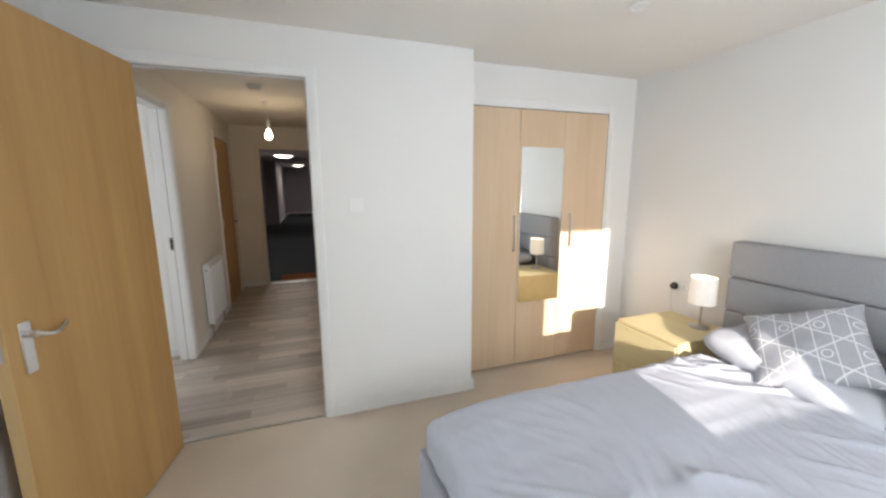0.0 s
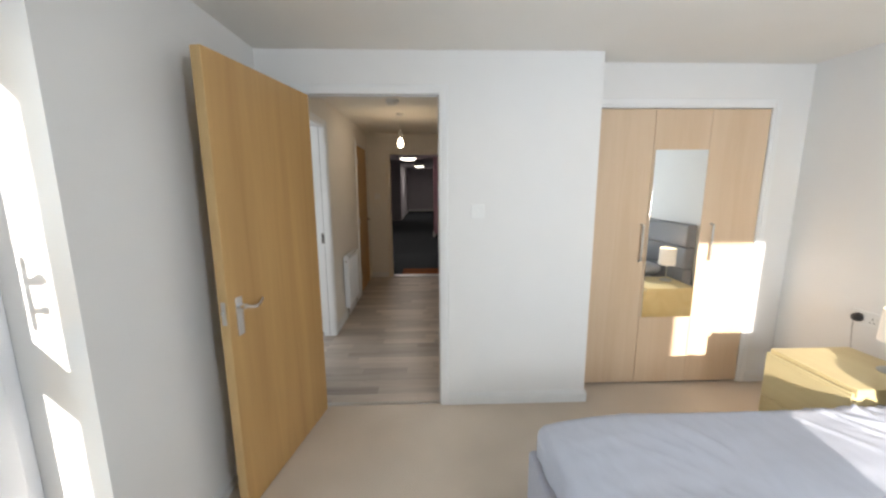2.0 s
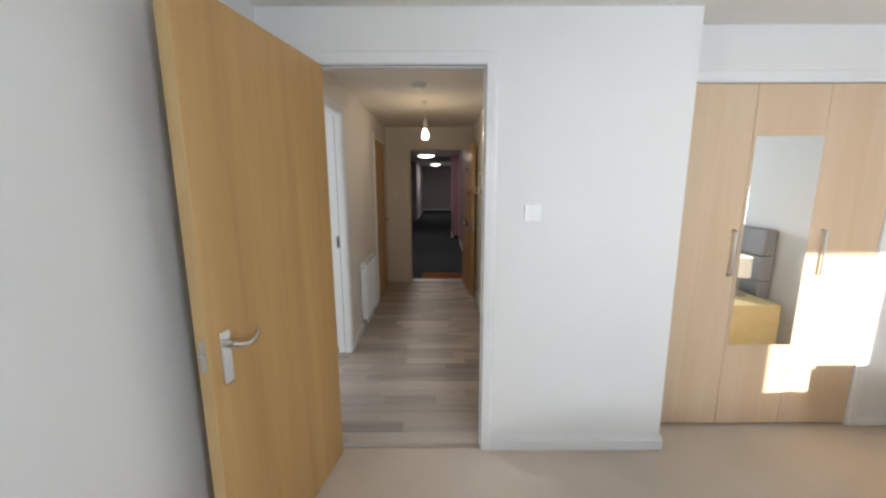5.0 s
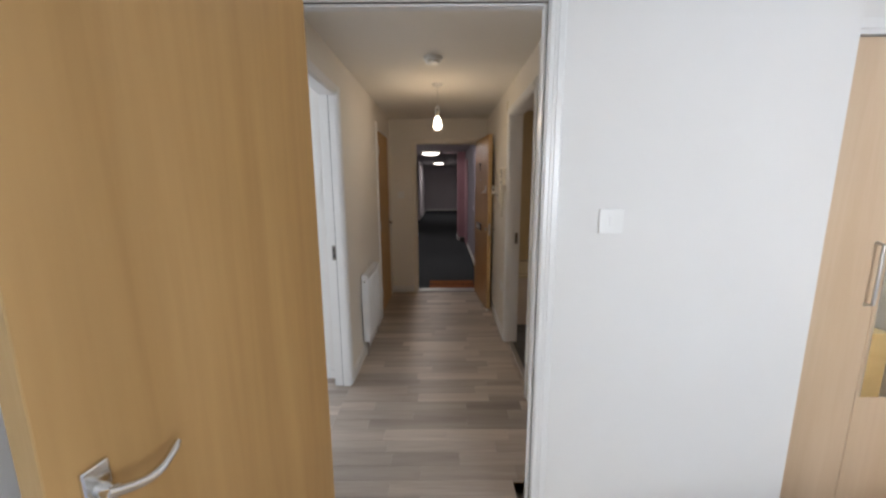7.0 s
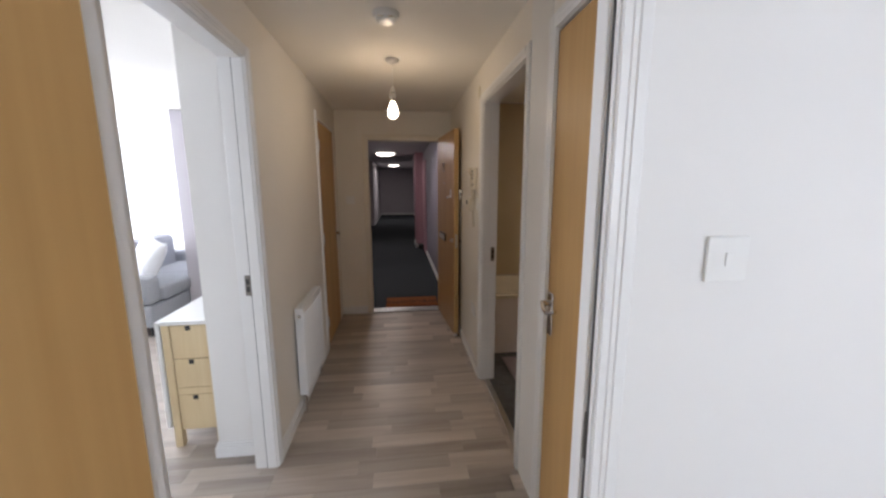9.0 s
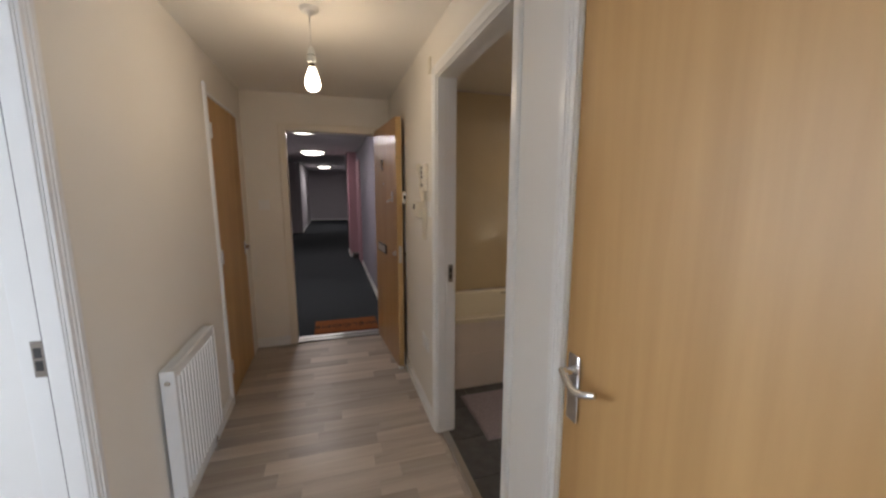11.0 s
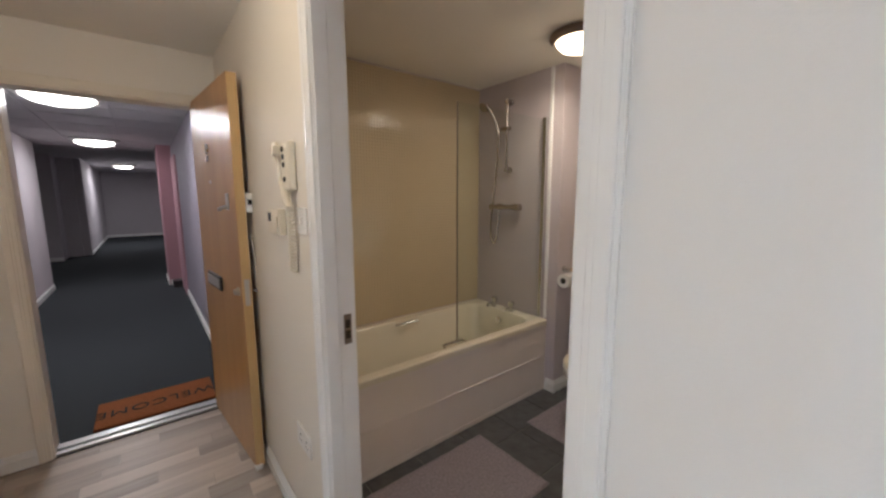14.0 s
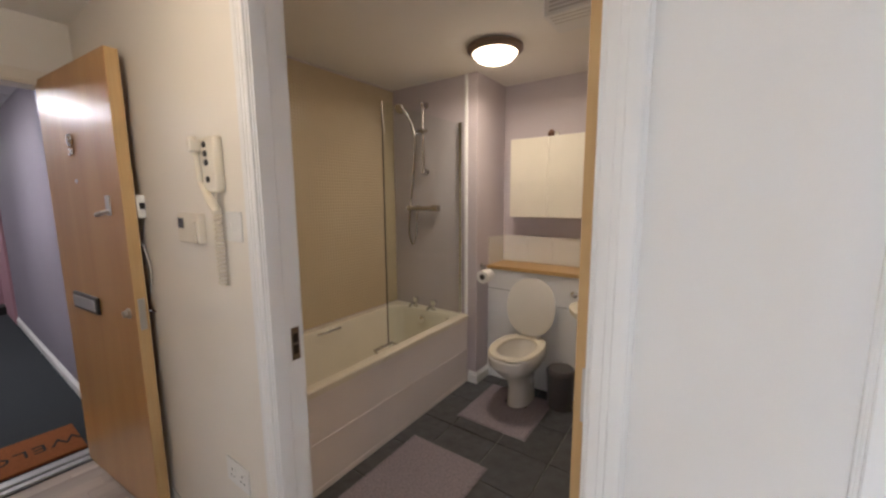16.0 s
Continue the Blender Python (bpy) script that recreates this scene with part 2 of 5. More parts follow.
def tube(bm, points, radius, sides=10, caps=True):
    points = [Vector(p) for p in points]
    radii = radius if isinstance(radius, (list, tuple)) else [radius] * len(points)
    rings, side = [], None
    for k, p in enumerate(points):
        ahead = (points[min(k + 1, len(points) - 1)] - points[max(k - 1, 0)]).normalized()
        if side is None:
            side = ahead.orthogonal().normalized()
        side = (side - ahead * side.dot(ahead)).normalized()
        up = ahead.cross(side)
        rings.append([bm.verts.new(p + radii[k] * (math.cos(a) * side + math.sin(a) * up)) for a in np.linspace(0, 2 * math.pi, sides, endpoint=False)])
    for r, s in zip(rings, rings[1:]):
        for k in range(sides):
            bm.faces.new((r[k], r[(k + 1) % sides], s[(k + 1) % sides], s[k]))
    if caps:
        bm.faces.new(rings[0][::-1])
        bm.faces.new(rings[-1])
    return bm


def lathe(bm, profile, centre=(0, 0, 0), sides=32, sx=1.0, sy=1.0, turn=None):
    turn = turn or Matrix()
    rings = []
    for r, z in profile:
        rings.append([bm.verts.new(Vector(centre) + turn @ Vector((r * sx * math.cos(a), r * sy * math.sin(a), z))) for a in np.linspace(0, 2 * math.pi, sides, endpoint=False)])
    for r, s in zip(rings, rings[1:]):
        for k in range(sides):
            bm.faces.new((r[k], r[(k + 1) % sides], s[(k + 1) % sides], s[k]))
    if profile[0][0] > 1e-4:
        bm.faces.new(rings[0][::-1])
    if profile[-1][0] > 1e-4:
        bm.faces.new(rings[-1])
    bmesh.ops.remove_doubles(bm, verts=[v for ring in (rings[0], rings[-1]) for v in ring], dist=1e-5)
    return bm


def finish(name, bm, mat, smooth=False):
    bmesh.ops.recalc_face_normals(bm, faces=bm.faces)
    me = bpy.data.meshes.new(name)
    bm.to_mesh(me)
    bm.free()
    if mat:
        me.materials.append(M[mat])
    if smooth:
        me.shade_smooth()
        me.set_sharp_from_angle(angle=radians(38))
        for p in me.polygons:
            if max(abs(c) for c in p.normal) > 0.9995 and p.area > 2e-5:
                p.use_smooth = False
    return new(name, me)


def part(name, bm, mat, parent, label="", smooth=True):
    ob = finish(name, bm, mat, smooth)
    ob.parent = parent
    if label:
        ob["label"] = label
    return ob


def thing(name, label, category, group="", place=None):
    ob = new(name)
    ob.empty_display_size = 0.05
    if place is not None:
        ob.matrix_world = place
    return tagged(ob, label, category, group)


def structure(name, bm, mat, label, category, smooth=False):
    return tagged(finish(name, bm, mat, smooth), label, category, kind="structure")


def boxes(*pairs, bevel=0.0):
    bm = bmesh.new()
    for a, b in pairs:
        box(bm, a, b, bevel)
    return bm


H = 2.245  # ceiling height in the flat
LX, RX, BY = -0.045, 3.50, -3.10  # bedroom: side walls and back wall
HR, EY = 1.24, 3.59  # hall: right-hand wall and end wall
DOOR_H = 2.003
BX0, BX1 = 0.207, 1.015  # bedroom doorway

# ---- floors and ceilings ----
structure("floor_bedroom", boxes(((LX - 0.3, BY - 0.3, -0.12), (RX + 0.1, 0.03, 0.0)), ((BX1, 0.03, -0.12), (RX + 0.1, 0.32, 0.0))), "carpet", "cream cut-pile carpet over the bedroom floor", "carpet")
structure("ceiling_bedroom", boxes(((LX - 0.3, BY - 0.3, H), (RX + 0.1, 0.06, H + 0.1)), ((1.995, 0.06, H), (RX + 0.1, 0.4, H + 0.1))), "ceiling", "smooth white painted bedroom ceiling", "ceiling")
hall_floor = structure("floor_hall", boxes(((-4.3, 0.03, -0.12), (BX1, 0.1, -0.006)), ((-4.3, 0.1, -0.12), (1.30, 3.60, -0.006)), ((-4.3, 3.60, -0.12), (-0.1, 5.2, -0.006))), "plank", "grey wood-effect laminate floor in the hall", "floor")
structure("ceiling_hall", boxes(((0.0, 0.06, H), (HR, EY, H + 0.1))), "ceiling", "plain white hall ceiling", "ceiling")
structure("ceiling_living_room", boxes(((-4.3, 0.0, H), (-0.1, 5.2, H + 0.1))), "ceiling", "plain white living room ceiling", "ceiling")
bath_floor = structure("floor_bathroom", boxes(((1.30, 0.9, -0.12), (3.7, 3.2, -0.006))), "grout", "dark slate tiles with grey grout", "floor")
structure("ceiling_bathroom", boxes(((1.34, 1.0, H), (3.7, 3.2, H + 0.1))), "ceiling", "plain off-white bathroom ceiling", "ceiling")
structure("floor_corridor", boxes(((-2.2, 3.60, -0.12), (2.4, 19.2, -0.004))), "corridor_carpet", "dark blue-green carpet in the shared corridor", "carpet")

# ---- walls ----
structure("wall_bedroom_door", boxes(((LX - 0.3, 0.0, 0), (BX0, 0.06, H)), ((BX0, 0.0, DOOR_H), (BX1, 0.06, H)), ((BX1, 0.0, 0), (1.995, 0.06, H)), ((1.90, 0.06, 0), (1.995, 0.30, H))), "wall", "white painted bedroom wall round the doorway", "wall")
structure("wall_wardrobe", boxes(((1.995, 0.205, 0), (2.082, 0.30, H)), ((2.082, 0.205, 1.967), (3.242, 0.30, H)), ((3.242, 0.205, 0), (RX + 0.1, 0.30, H)), ((2.0, 0.80, 0), (RX + 0.1, 0.88, H))), "wall", "white wall round the built-in wardrobe", "wall")
structure("wall_bedroom_right", boxes(((RX, BY - 0.3, 0), (RX + 0.1, 0.205, H))), "wall", "white painted wall behind the headboard", "wall")
DY0, DY1 = -2.28, -1.268  # balcony door opening
structure("wall_bedroom_left", boxes(((LX - 0.30, BY - 0.3, 0), (LX, DY0, H)), ((LX - 0.30, DY1, 0), (LX, 0.0, H)), ((LX - 0.30, DY0, 2.06), (LX, DY1, H))), "wall", "white wall with a deep balcony door reveal", "wall")
WX0, WX1, WZ0, WZ1 = 1.87, 2.54, 0.97, 2.03
structure("wall_bedroom_back", boxes(((LX, BY - 0.28, 0), (WX0, BY, H)), ((WX1, BY - 0.28, 0), (RX, BY, H)), ((WX0, BY - 0.28, 0), (WX1, BY, WZ0)), ((WX0, BY - 0.28, WZ1), (WX1, BY, H))), "wall", "white bedroom wall with a small window", "wall")
LO0, LO1 = 0.385, 1.215  # living room doorway
CO0, CO1 = 2.665, 3.425  # hall cupboard doorway
structure("wall_hall_left", boxes(((-0.1, 0.06, 0), (0, LO0, H)), ((-0.1, LO0, DOOR_H), (0, LO1, H)), ((-0.1, LO1, 0), (0, CO0, H)), ((-0.1, CO0, DOOR_H), (0, CO1, H)), ((-0.1, CO1, 0), (0, EY, H)), ((-0.7, CO0 - 0.1, 0), (-0.6, CO1 + 0.1, H))), "hall_wall", "off-white hall wall with two doorways", "wall")
BO0, BO1 = 1.091, 1.958  # bathroom doorway
SO0, SO1 = 0.118, 0.778  # store cupboard doorway
structure("wall_hall_right", boxes(((HR, 0.06, 0), (HR + 0.1, SO0, H)), ((HR, SO0, DOOR_H), (HR + 0.1, SO1, H)), ((HR, SO1, 0), (HR + 0.1, BO0, H)), ((HR, BO0, DOOR_H), (HR + 0.1, BO1, H)), ((HR, BO1, 0), (HR + 0.1, EY, H)), ((HR + 0.6, 0.06, 0), (HR + 0.66, 1.0, H))), "hall_wall", "off-white hall wall with bathroom and store doorways", "wall")
FX0, FX1, FH = 0.332, 1.128, 1.945
structure("wall_hall_end", boxes(((-0.1, EY, 0), (FX0 - 0.03, EY + 0.16, H)), ((FX1 + 0.03, EY, 0), (HR + 0.1, EY + 0.16, H)), ((FX0 - 0.03, EY, FH + 0.03), (FX1 + 0.03, EY + 0.16, H))), "hall_wall", "off-white hall end wall round the front door", "wall")
structure("wall_bathroom", boxes(((HR + 0.1, 3.09, 0), (3.7, 3.2, H)), ((HR + 0.1, 1.0, 0), (3.7, 1.10, H)), ((3.45, 1.1, 0), (3.7, 3.09, H)), ((3.015, 2.31, 0), (3.45, 3.09, H))), "bath_wall", "pale lilac painted bathroom walls", "wall")
structure("wall_living_room", boxes(((-0.335, 1.33, 0), (-0.1, 1.42, H)), ((-4.3, 5.1, 0), (-0.1, 5.2, H)), ((-4.3, 0.0, 0), (LX - 0.3, 0.1, H)), ((LX - 0.3, 0.06, 0), (-0.1, 0.1, H)), ((-0.18, 1.41, 0), (-0.1, 5.1, H)), ((-4.3, 0.1, 0), (-4.2, 2.2, H)), ((-4.3, 4.8, 0), (-4.2, 5.1, H)), ((-4.3, 2.2, 0), (-4.2, 4.8, 0.45)), ((-4.3, 2.2, 2.15), (-4.2, 4.8, H))), "wall", "bright white living room walls", "wall")
structure("wall_corridor_right", boxes(((1.245, EY + 0.16, 0), (1.45, 8.25, 2.5))), "purple", "mauve corridor wall beside the front door", "wall")
structure("wall_corridor_pier", boxes(((1.065, 8.25, 0), (1.45, 9.0, 2.5))), "pink", "rose-painted projecting corridor pier", "wall")
structure("wall_corridor_end", boxes(((1.45, 9.0, 0), (1.6, 19.0, 2.5)), ((-1.6, 19.0, 0), (1.6, 19.1, 2.5)), ((-0.40, 13.5, 0), (-0.26, 19.0, 2.5)), ((-0.80, 12.7, 0), (-0.66, 13.5, 2.5)), ((-1.6, 12.7, 0), (-0.80, 12.8, 2.5)), ((-0.66, 13.4, 0), (-0.40, 13.5, 2.5)), ((-1.7, EY + 0.16, 0), (-0.36, 9.05, 2.5)), ((-1.7, 9.05, 0), (-1.6, 12.7, 2.5))), "corridor_wall", "grey-white walls along the shared corridor", "wall")


def tile_ceiling():
    bm = bmesh.new()
    box(bm, (-1.7, EY + 0.16, 2.235), (1.6, 9.6, 2.32))
    box(bm, (-1.7, 9.6, 2.36), (1.6, 19.1, 2.42))
    box(bm, (-1.7, 9.5, 2.235), (1.6, 9.6, 2.42))
    for i in range(6):
        for j in range(10):
            x, y = -1.72 + 0.6 * i, EY + 0.17 + 0.6 * j
            box(bm, (x + 0.012, y + 0.012, 2.225), (min(x + 0.588, 1.6), y + 0.588, 2.235))
    return bm


structure("ceiling_corridor", tile_ceiling(), "ceiling_tile", "suspended corridor ceiling of square grey tiles", "ceiling")

# ---- skirting ----


def skirting(name, runs, mat="trim"):
    bm = bmesh.new()
    for (x0, y0), (x1, y1), (nx, ny) in runs:
        for t, z0, z1 in ((0.016, 0.0, 0.062), (0.011, 0.062, 0.074), (0.006, 0.074, 0.088)):
            box(bm, (x0, y0, z0 + 0.0005), (x1 + nx * t, y1 + ny * t, z1), 0.0015, 1)
    return structure(name, bm, mat, "white moulded skirting board", "skirting")


skirting("baseboard_bedroom", [((LX, 0), (BX0 - 0.053, 0), (0, -1)), ((BX1 + 0.053, 0), (1.995, 0), (0, -1)), ((3.30, 0.205), (RX, 0.205), (0, -1)), ((RX, BY), (RX, 0.19), (-1, 0)), ((LX, DY1), (LX, -0.016), (1, 0)), ((1.995, -0.016), (1.995, 0.205), (1, 0))])
skirting("baseboard_hall", [((0, LO1 + 0.055), (0, CO0 - 0.055), (1, 0)), ((0.001, EY), (FX0 - 0.05, EY), (0, -1)), ((HR, BO1 + 0.055), (HR, EY), (-1, 0)), ((-0.335, 1.33), (-0.1, 1.33), (0, -1)), ((-0.335, 1.314), (-0.335, 1.42), (-1, 0))])
skirting("baseboard_bathroom", [((3.015, 2.31), (3.19, 2.31), (0, -1)), ((3.015, 2.294), (3.015, 2.375), (-1, 0))])
skirting("baseboard_corridor", [((1.245, EY + 0.16), (1.245, 8.25), (-1, 0)), ((1.065, 8.234), (1.065, 9.0), (-1, 0)), ((1.081, 8.25), (1.245, 8.25), (0, -1)), ((-0.26, 19.0), (1.45, 19.0), (0, -1)), ((-0.26, 13.5), (-0.26, 19.0), (1, 0)), ((1.45, 9.0), (1.45, 19.0), (-1, 0)), ((-1.6, 12.7), (-0.66, 12.7), (0, -1)), ((-0.36, EY + 0.16), (-0.36, 9.05), (1, 0))])

# ---- door frames ----


def door_frame(name, origin, along, out, width, height, depth, label, stop_side=1, faces=(1, 1), lining_mat="trim", near_casing=True, far_casing=True, seal=False, shadow_line_at=-0.014):
    """A lining with stops and moulded architraves. origin: the opening's corner on the near face; along: way across; out: way out of that face."""
    o, u, w = Vector((*origin, 0)), Vector((*along, 0)), Vector((*out, 0))
    top = thing(name, label, "door frame")
    top["kind"] = "structure"

    def span(bm, a0, a1, d0, d1, z0, z1, bevel=0.0015):
        p, q = o + u * a0 + w * d0, o + u * a1 + w * d1
        box(bm, (p.x, p.y, z0), (q.x, q.y, z1), bevel, 1)

    lin = bmesh.new()
    t = 0.004
    span(lin, -0.012, t, -depth - 0.002, 0.002, 0.0005, height, 0)
    span(lin, width - t, width + 0.012, -depth - 0.002, 0.002, 0.0005, height, 0)
    span(lin, t, width - t, -depth - 0.002, 0.002, height - t, height + 0.012, 0)
    s0, s1 = (-depth + 0.002, -depth + 0.040) if stop_side > 0 else (-0.048, -0.002)
    part("lining", lin, lining_mat, top, smooth=False)
    stop = bmesh.new()
    sd = 0.006 if faces[1] else 0.012
    span(stop, t, t + sd, s0, s1, 0.0005, height - t)
    span(stop, width - t - sd, width - t, s0, s1, 0.0005, height - t)
    span(stop, t + sd, width - t - sd, s0, s1, height - t - sd, height - t)
    part("door_stop", stop, lining_mat, top, smooth=False)
    # Thin dark strip drawn in for the shadow line of the rebate gap.
    if seal:
        strip = bmesh.new()
        span(strip, width - t - 0.0015, width - t + 0.001, shadow_line_at, shadow_line_at + 0.006, 0.001, height - t, 0)
        span(strip, t, width - t, shadow_line_at, shadow_line_at + 0.006, height - t - 0.0015, height - t + 0.001, 0)
        part("rebate_shadow_line", strip, "dark", top, "thin dark strip drawn as the rebate's shadow line", smooth=False)
    for face, side in zip(faces, (1, -1)):
        if not face:
            continue
        base = 0.0 if side > 0 else -depth
        for a0, a1, z0, z1 in ((-0.052, 0.0, 0.0005, height + 0.052), (width, width + 0.052, 0.0005, height + 0.052), (0.0, width, height, height + 0.052)):
            if not near_casing and a0 < 0 or side > 0 and a0 >= 0 and not far_casing:
                continue
            bm = bmesh.new()
            flat = a1 - a0 > 0.1
            for k, (b0, b1, d) in enumerate(((0.0, 1.0, 0.010), (0.30, 0.96, 0.0125), (0.50, 0.90, 0.0155))):
                if flat:
                    zz0, zz1 = z0 + (z1 - z0) * b0, z0 + (z1 - z0) * b1
                    span(bm, a0, a1, base - side * 0.001, base + side * d, zz0, zz1)
                else:
                    lo, hi = (1 - b1, 1 - b0) if a0 < 0 else (b0, b1)
                    span(bm, a0 + (a1 - a0) * lo, a0 + (a1 - a0) * hi, base - side * 0.001, base + side * d, z0, z1 - (0.052 * (1 - b1)))
            part("architrave", bm, lining_mat, top, smooth=False)
    return top


door_frame("door_frame_bedroom", (BX0, 0.0), (1, 0), (0, -1), BX1 - BX0, DOOR_H, 0.06, "white moulded frame round the bedroom doorway", 1, seal=True)
door_frame("door_frame_living_room", (0.0, LO0), (0, 1), (1, 0), LO1 - LO0, DOOR_H, 0.1, "white moulded frame round the living room doorway", -1, seal=True, shadow_line_at=-0.052)
door_frame("door_frame_cupboard", (0.0, CO0), (0, 1), (1, 0), CO1 - CO0, DOOR_H, 0.1, "white frame round the hall cupboard", 1, (1, 0), far_casing=False)
door_frame("door_frame_bathroom", (HR, BO0), (0, 1), (-1, 0), BO1 - BO0, DOOR_H, 0.1, "white moulded frame round the bathroom doorway", -1)
# Whiter skim over the hall wall; daylight from opposite is put into its colour.
structure("wall_daylit_strip", boxes(((HR - 0.004, SO1 + 0.046, 0.0005), (HR + 0.001, BO0 - 0.046, H - 0.001))), "wall", "hall wall strip between bathroom and store doorways, whitened for daylight", "wall")
door_frame("door_frame_store", (HR, SO0), (0, 1), (-1, 0), SO1 - SO0, DOOR_H, 0.1, "white moulded frame round the store cupboard", 1, (1, 0))
door_frame("door_frame_front", (FX0, EY), (1, 0), (0, -1), FX1 - FX0, FH, 0.16, "cream painted frame round the front door", -1, (1, 1), "cream_trim")

# ---- doors ----
LEAF_H = 1.981


def lever_handle(parent, x, face, side, z=0.96, way=1, mat="chrome", below=0.112):
    """A backplate with a curved lever, on the face y = face that looks along side."""
    plate = part("handle_plate", boxes(((x - 0.021, face + side * 0.0005, z - below), (x + 0.021, face + side * 0.009, z + 0.06)), bevel=0.004), mat, parent, "polished chrome backplate")
    bm = bmesh.new()
    lathe(bm, [(0.011, 0.0), (0.012, 0.002), (0.012, 0.03)], (x, face + side * 0.009, z + 0.018), 16, turn=Matrix.Rotation(radians(-90 * side), 4, "X"))
    part("handle_boss", bm, mat, plate)
    bm = bmesh.new()
    pts = [(x + way * s, face + side * (0.036 + 0.010 * math.sin(math.pi * s / 0.12)), z + 0.018 - 0.016 * math.sin(math.pi * s / 0.115) + 0.06 * max(s - 0.06, 0)) for s in np.linspace(-0.008, 0.115, 12)]
    tube(bm, pts, [0.0095] * 3 + [0.009] * 5 + [0.008] * 3 + [0.006], 12)
    part("lever", bm, mat, plate)


def hinge(parent, z, edge_y, x=-0.002):
    bm = bmesh.new()
    box(bm, (x, edge_y + 0.006, z - 0.05), (x + 0.002, edge_y + 0.038, z + 0.05), 0.0005, 1)
    tube(bm, [(x, edge_y, z - 0.05), (x, edge_y, z + 0.05)], 0.006, 10)
    part("hinge", bm, "satin", parent)


def door_leaf(name, m, width, label, mat="door", height=LEAF_H, thick=0.044, edge="door_edge"):
    """Leaf with the pin at the origin, reaching along +x, its thickness along +y."""
    top = thing(name, label, "door", place=m)
    top["kind"] = "structure"
    part("door_leaf", boxes(((0.003, 0.0, 0.008), (width - 0.003, thick, 0.008 + height)), bevel=0.0012), mat, top)
    bm = boxes(((width - 0.004, 0.001, 0.009), (width - 0.0005, thick - 0.001, 0.007 + height)), ((0.0005, 0.001, 0.009), (0.004, thick - 0.001, 0.007 + height)), bevel=0.0004)
    part("lipping", bm, edge, top, "pale timber edge lipping")
    return top


# bedroom door, wide open against the side wall
d1 = door_leaf("door_bedroom", pose(0.214, -0.020, 0, 0, 0, -100.3), 0.800, "open oak-veneer bedroom door with chrome lever")
lever_handle(d1, 0.800 - 0.060, 0.044, 1, 0.950, -1)
lever_handle(d1, 0.800 - 0.060, 0.0, -1, 0.950, -1)
part("latch_plate", boxes(((0.7995, 0.012, 0.90), (0.8015, 0.032, 1.00)), bevel=0.0004), "satin", d1)
bm = bmesh.new()
tube(bm, [(0.801, 0.022, 0.955), (0.810, 0.022, 0.955)], 0.008, 8)
part("latch", bm, "chrome", d1)
# hall cupboard, closed
d2 = door_leaf("door_cupboard", pose(-0.001, CO0 + 0.003, 0, 0, 0, 90), CO1 - CO0 - 0.006, "closed oak-veneer hall cupboard door")
lever_handle(d2, CO1 - CO0 - 0.065, 0.0, -1, 0.955, -1, below=0.05)
for z in (0.25, 1.0, 1.785):
    bm = bmesh.new()
    box(bm, (0.0, -0.0035, z - 0.045), (0.040, -0.0005, z + 0.045), 0.0005, 1)
    tube(bm, [(0.004, -0.013, z - 0.045), (0.004, -0.013, z + 0.045)], 0.008, 10)
    part("hinge", bm, "satin", d2)
# store cupboard, closed, set back in its frame
d3 = door_leaf("door_store", pose(HR + 0.048, SO0 + 0.004, 0, 0, 0, 90), SO1 - SO0 - 0.008, "closed oak-veneer store door with chrome lever")
lever_handle(d3, SO1 - SO0 - 0.050, 0.044, 1, 0.975, -1)
# bathroom door, open at right angles into the bathroom
d4 = door_leaf("door_bathroom", pose(HR + 0.103, BO0 + 0.008, 0, 0, 0, 0), 0.830, "open oak-veneer bathroom door seen along its hinge edge")
for z in (0.25, 1.05, 1.75):
    bm = bmesh.new()
    box(bm, (-0.002, 0.004, z - 0.05), (-0.0002, 0.030, z + 0.05), 0.0005, 1)
    for dz in (-0.034, 0.0, 0.034):
        lathe(bm, [(0.0035, 0), (0.0035, 0.001)], (-0.002, 0.018, z + dz), 8, turn=Matrix.Rotation(radians(-90), 4, "Y"))
    part("hinge", bm, "satin", d4)
lever_handle(d4, 0.830 - 0.062, 0.044, 1, 0.91, -1)
# front door, open into the hall
d5 = door_leaf("door_front", pose(1.099, EY + 0.035, 0, 0, 0, -85.1), 0.812, "open heavy oak front door with letterbox", "front_door", 1.950, 0.044)


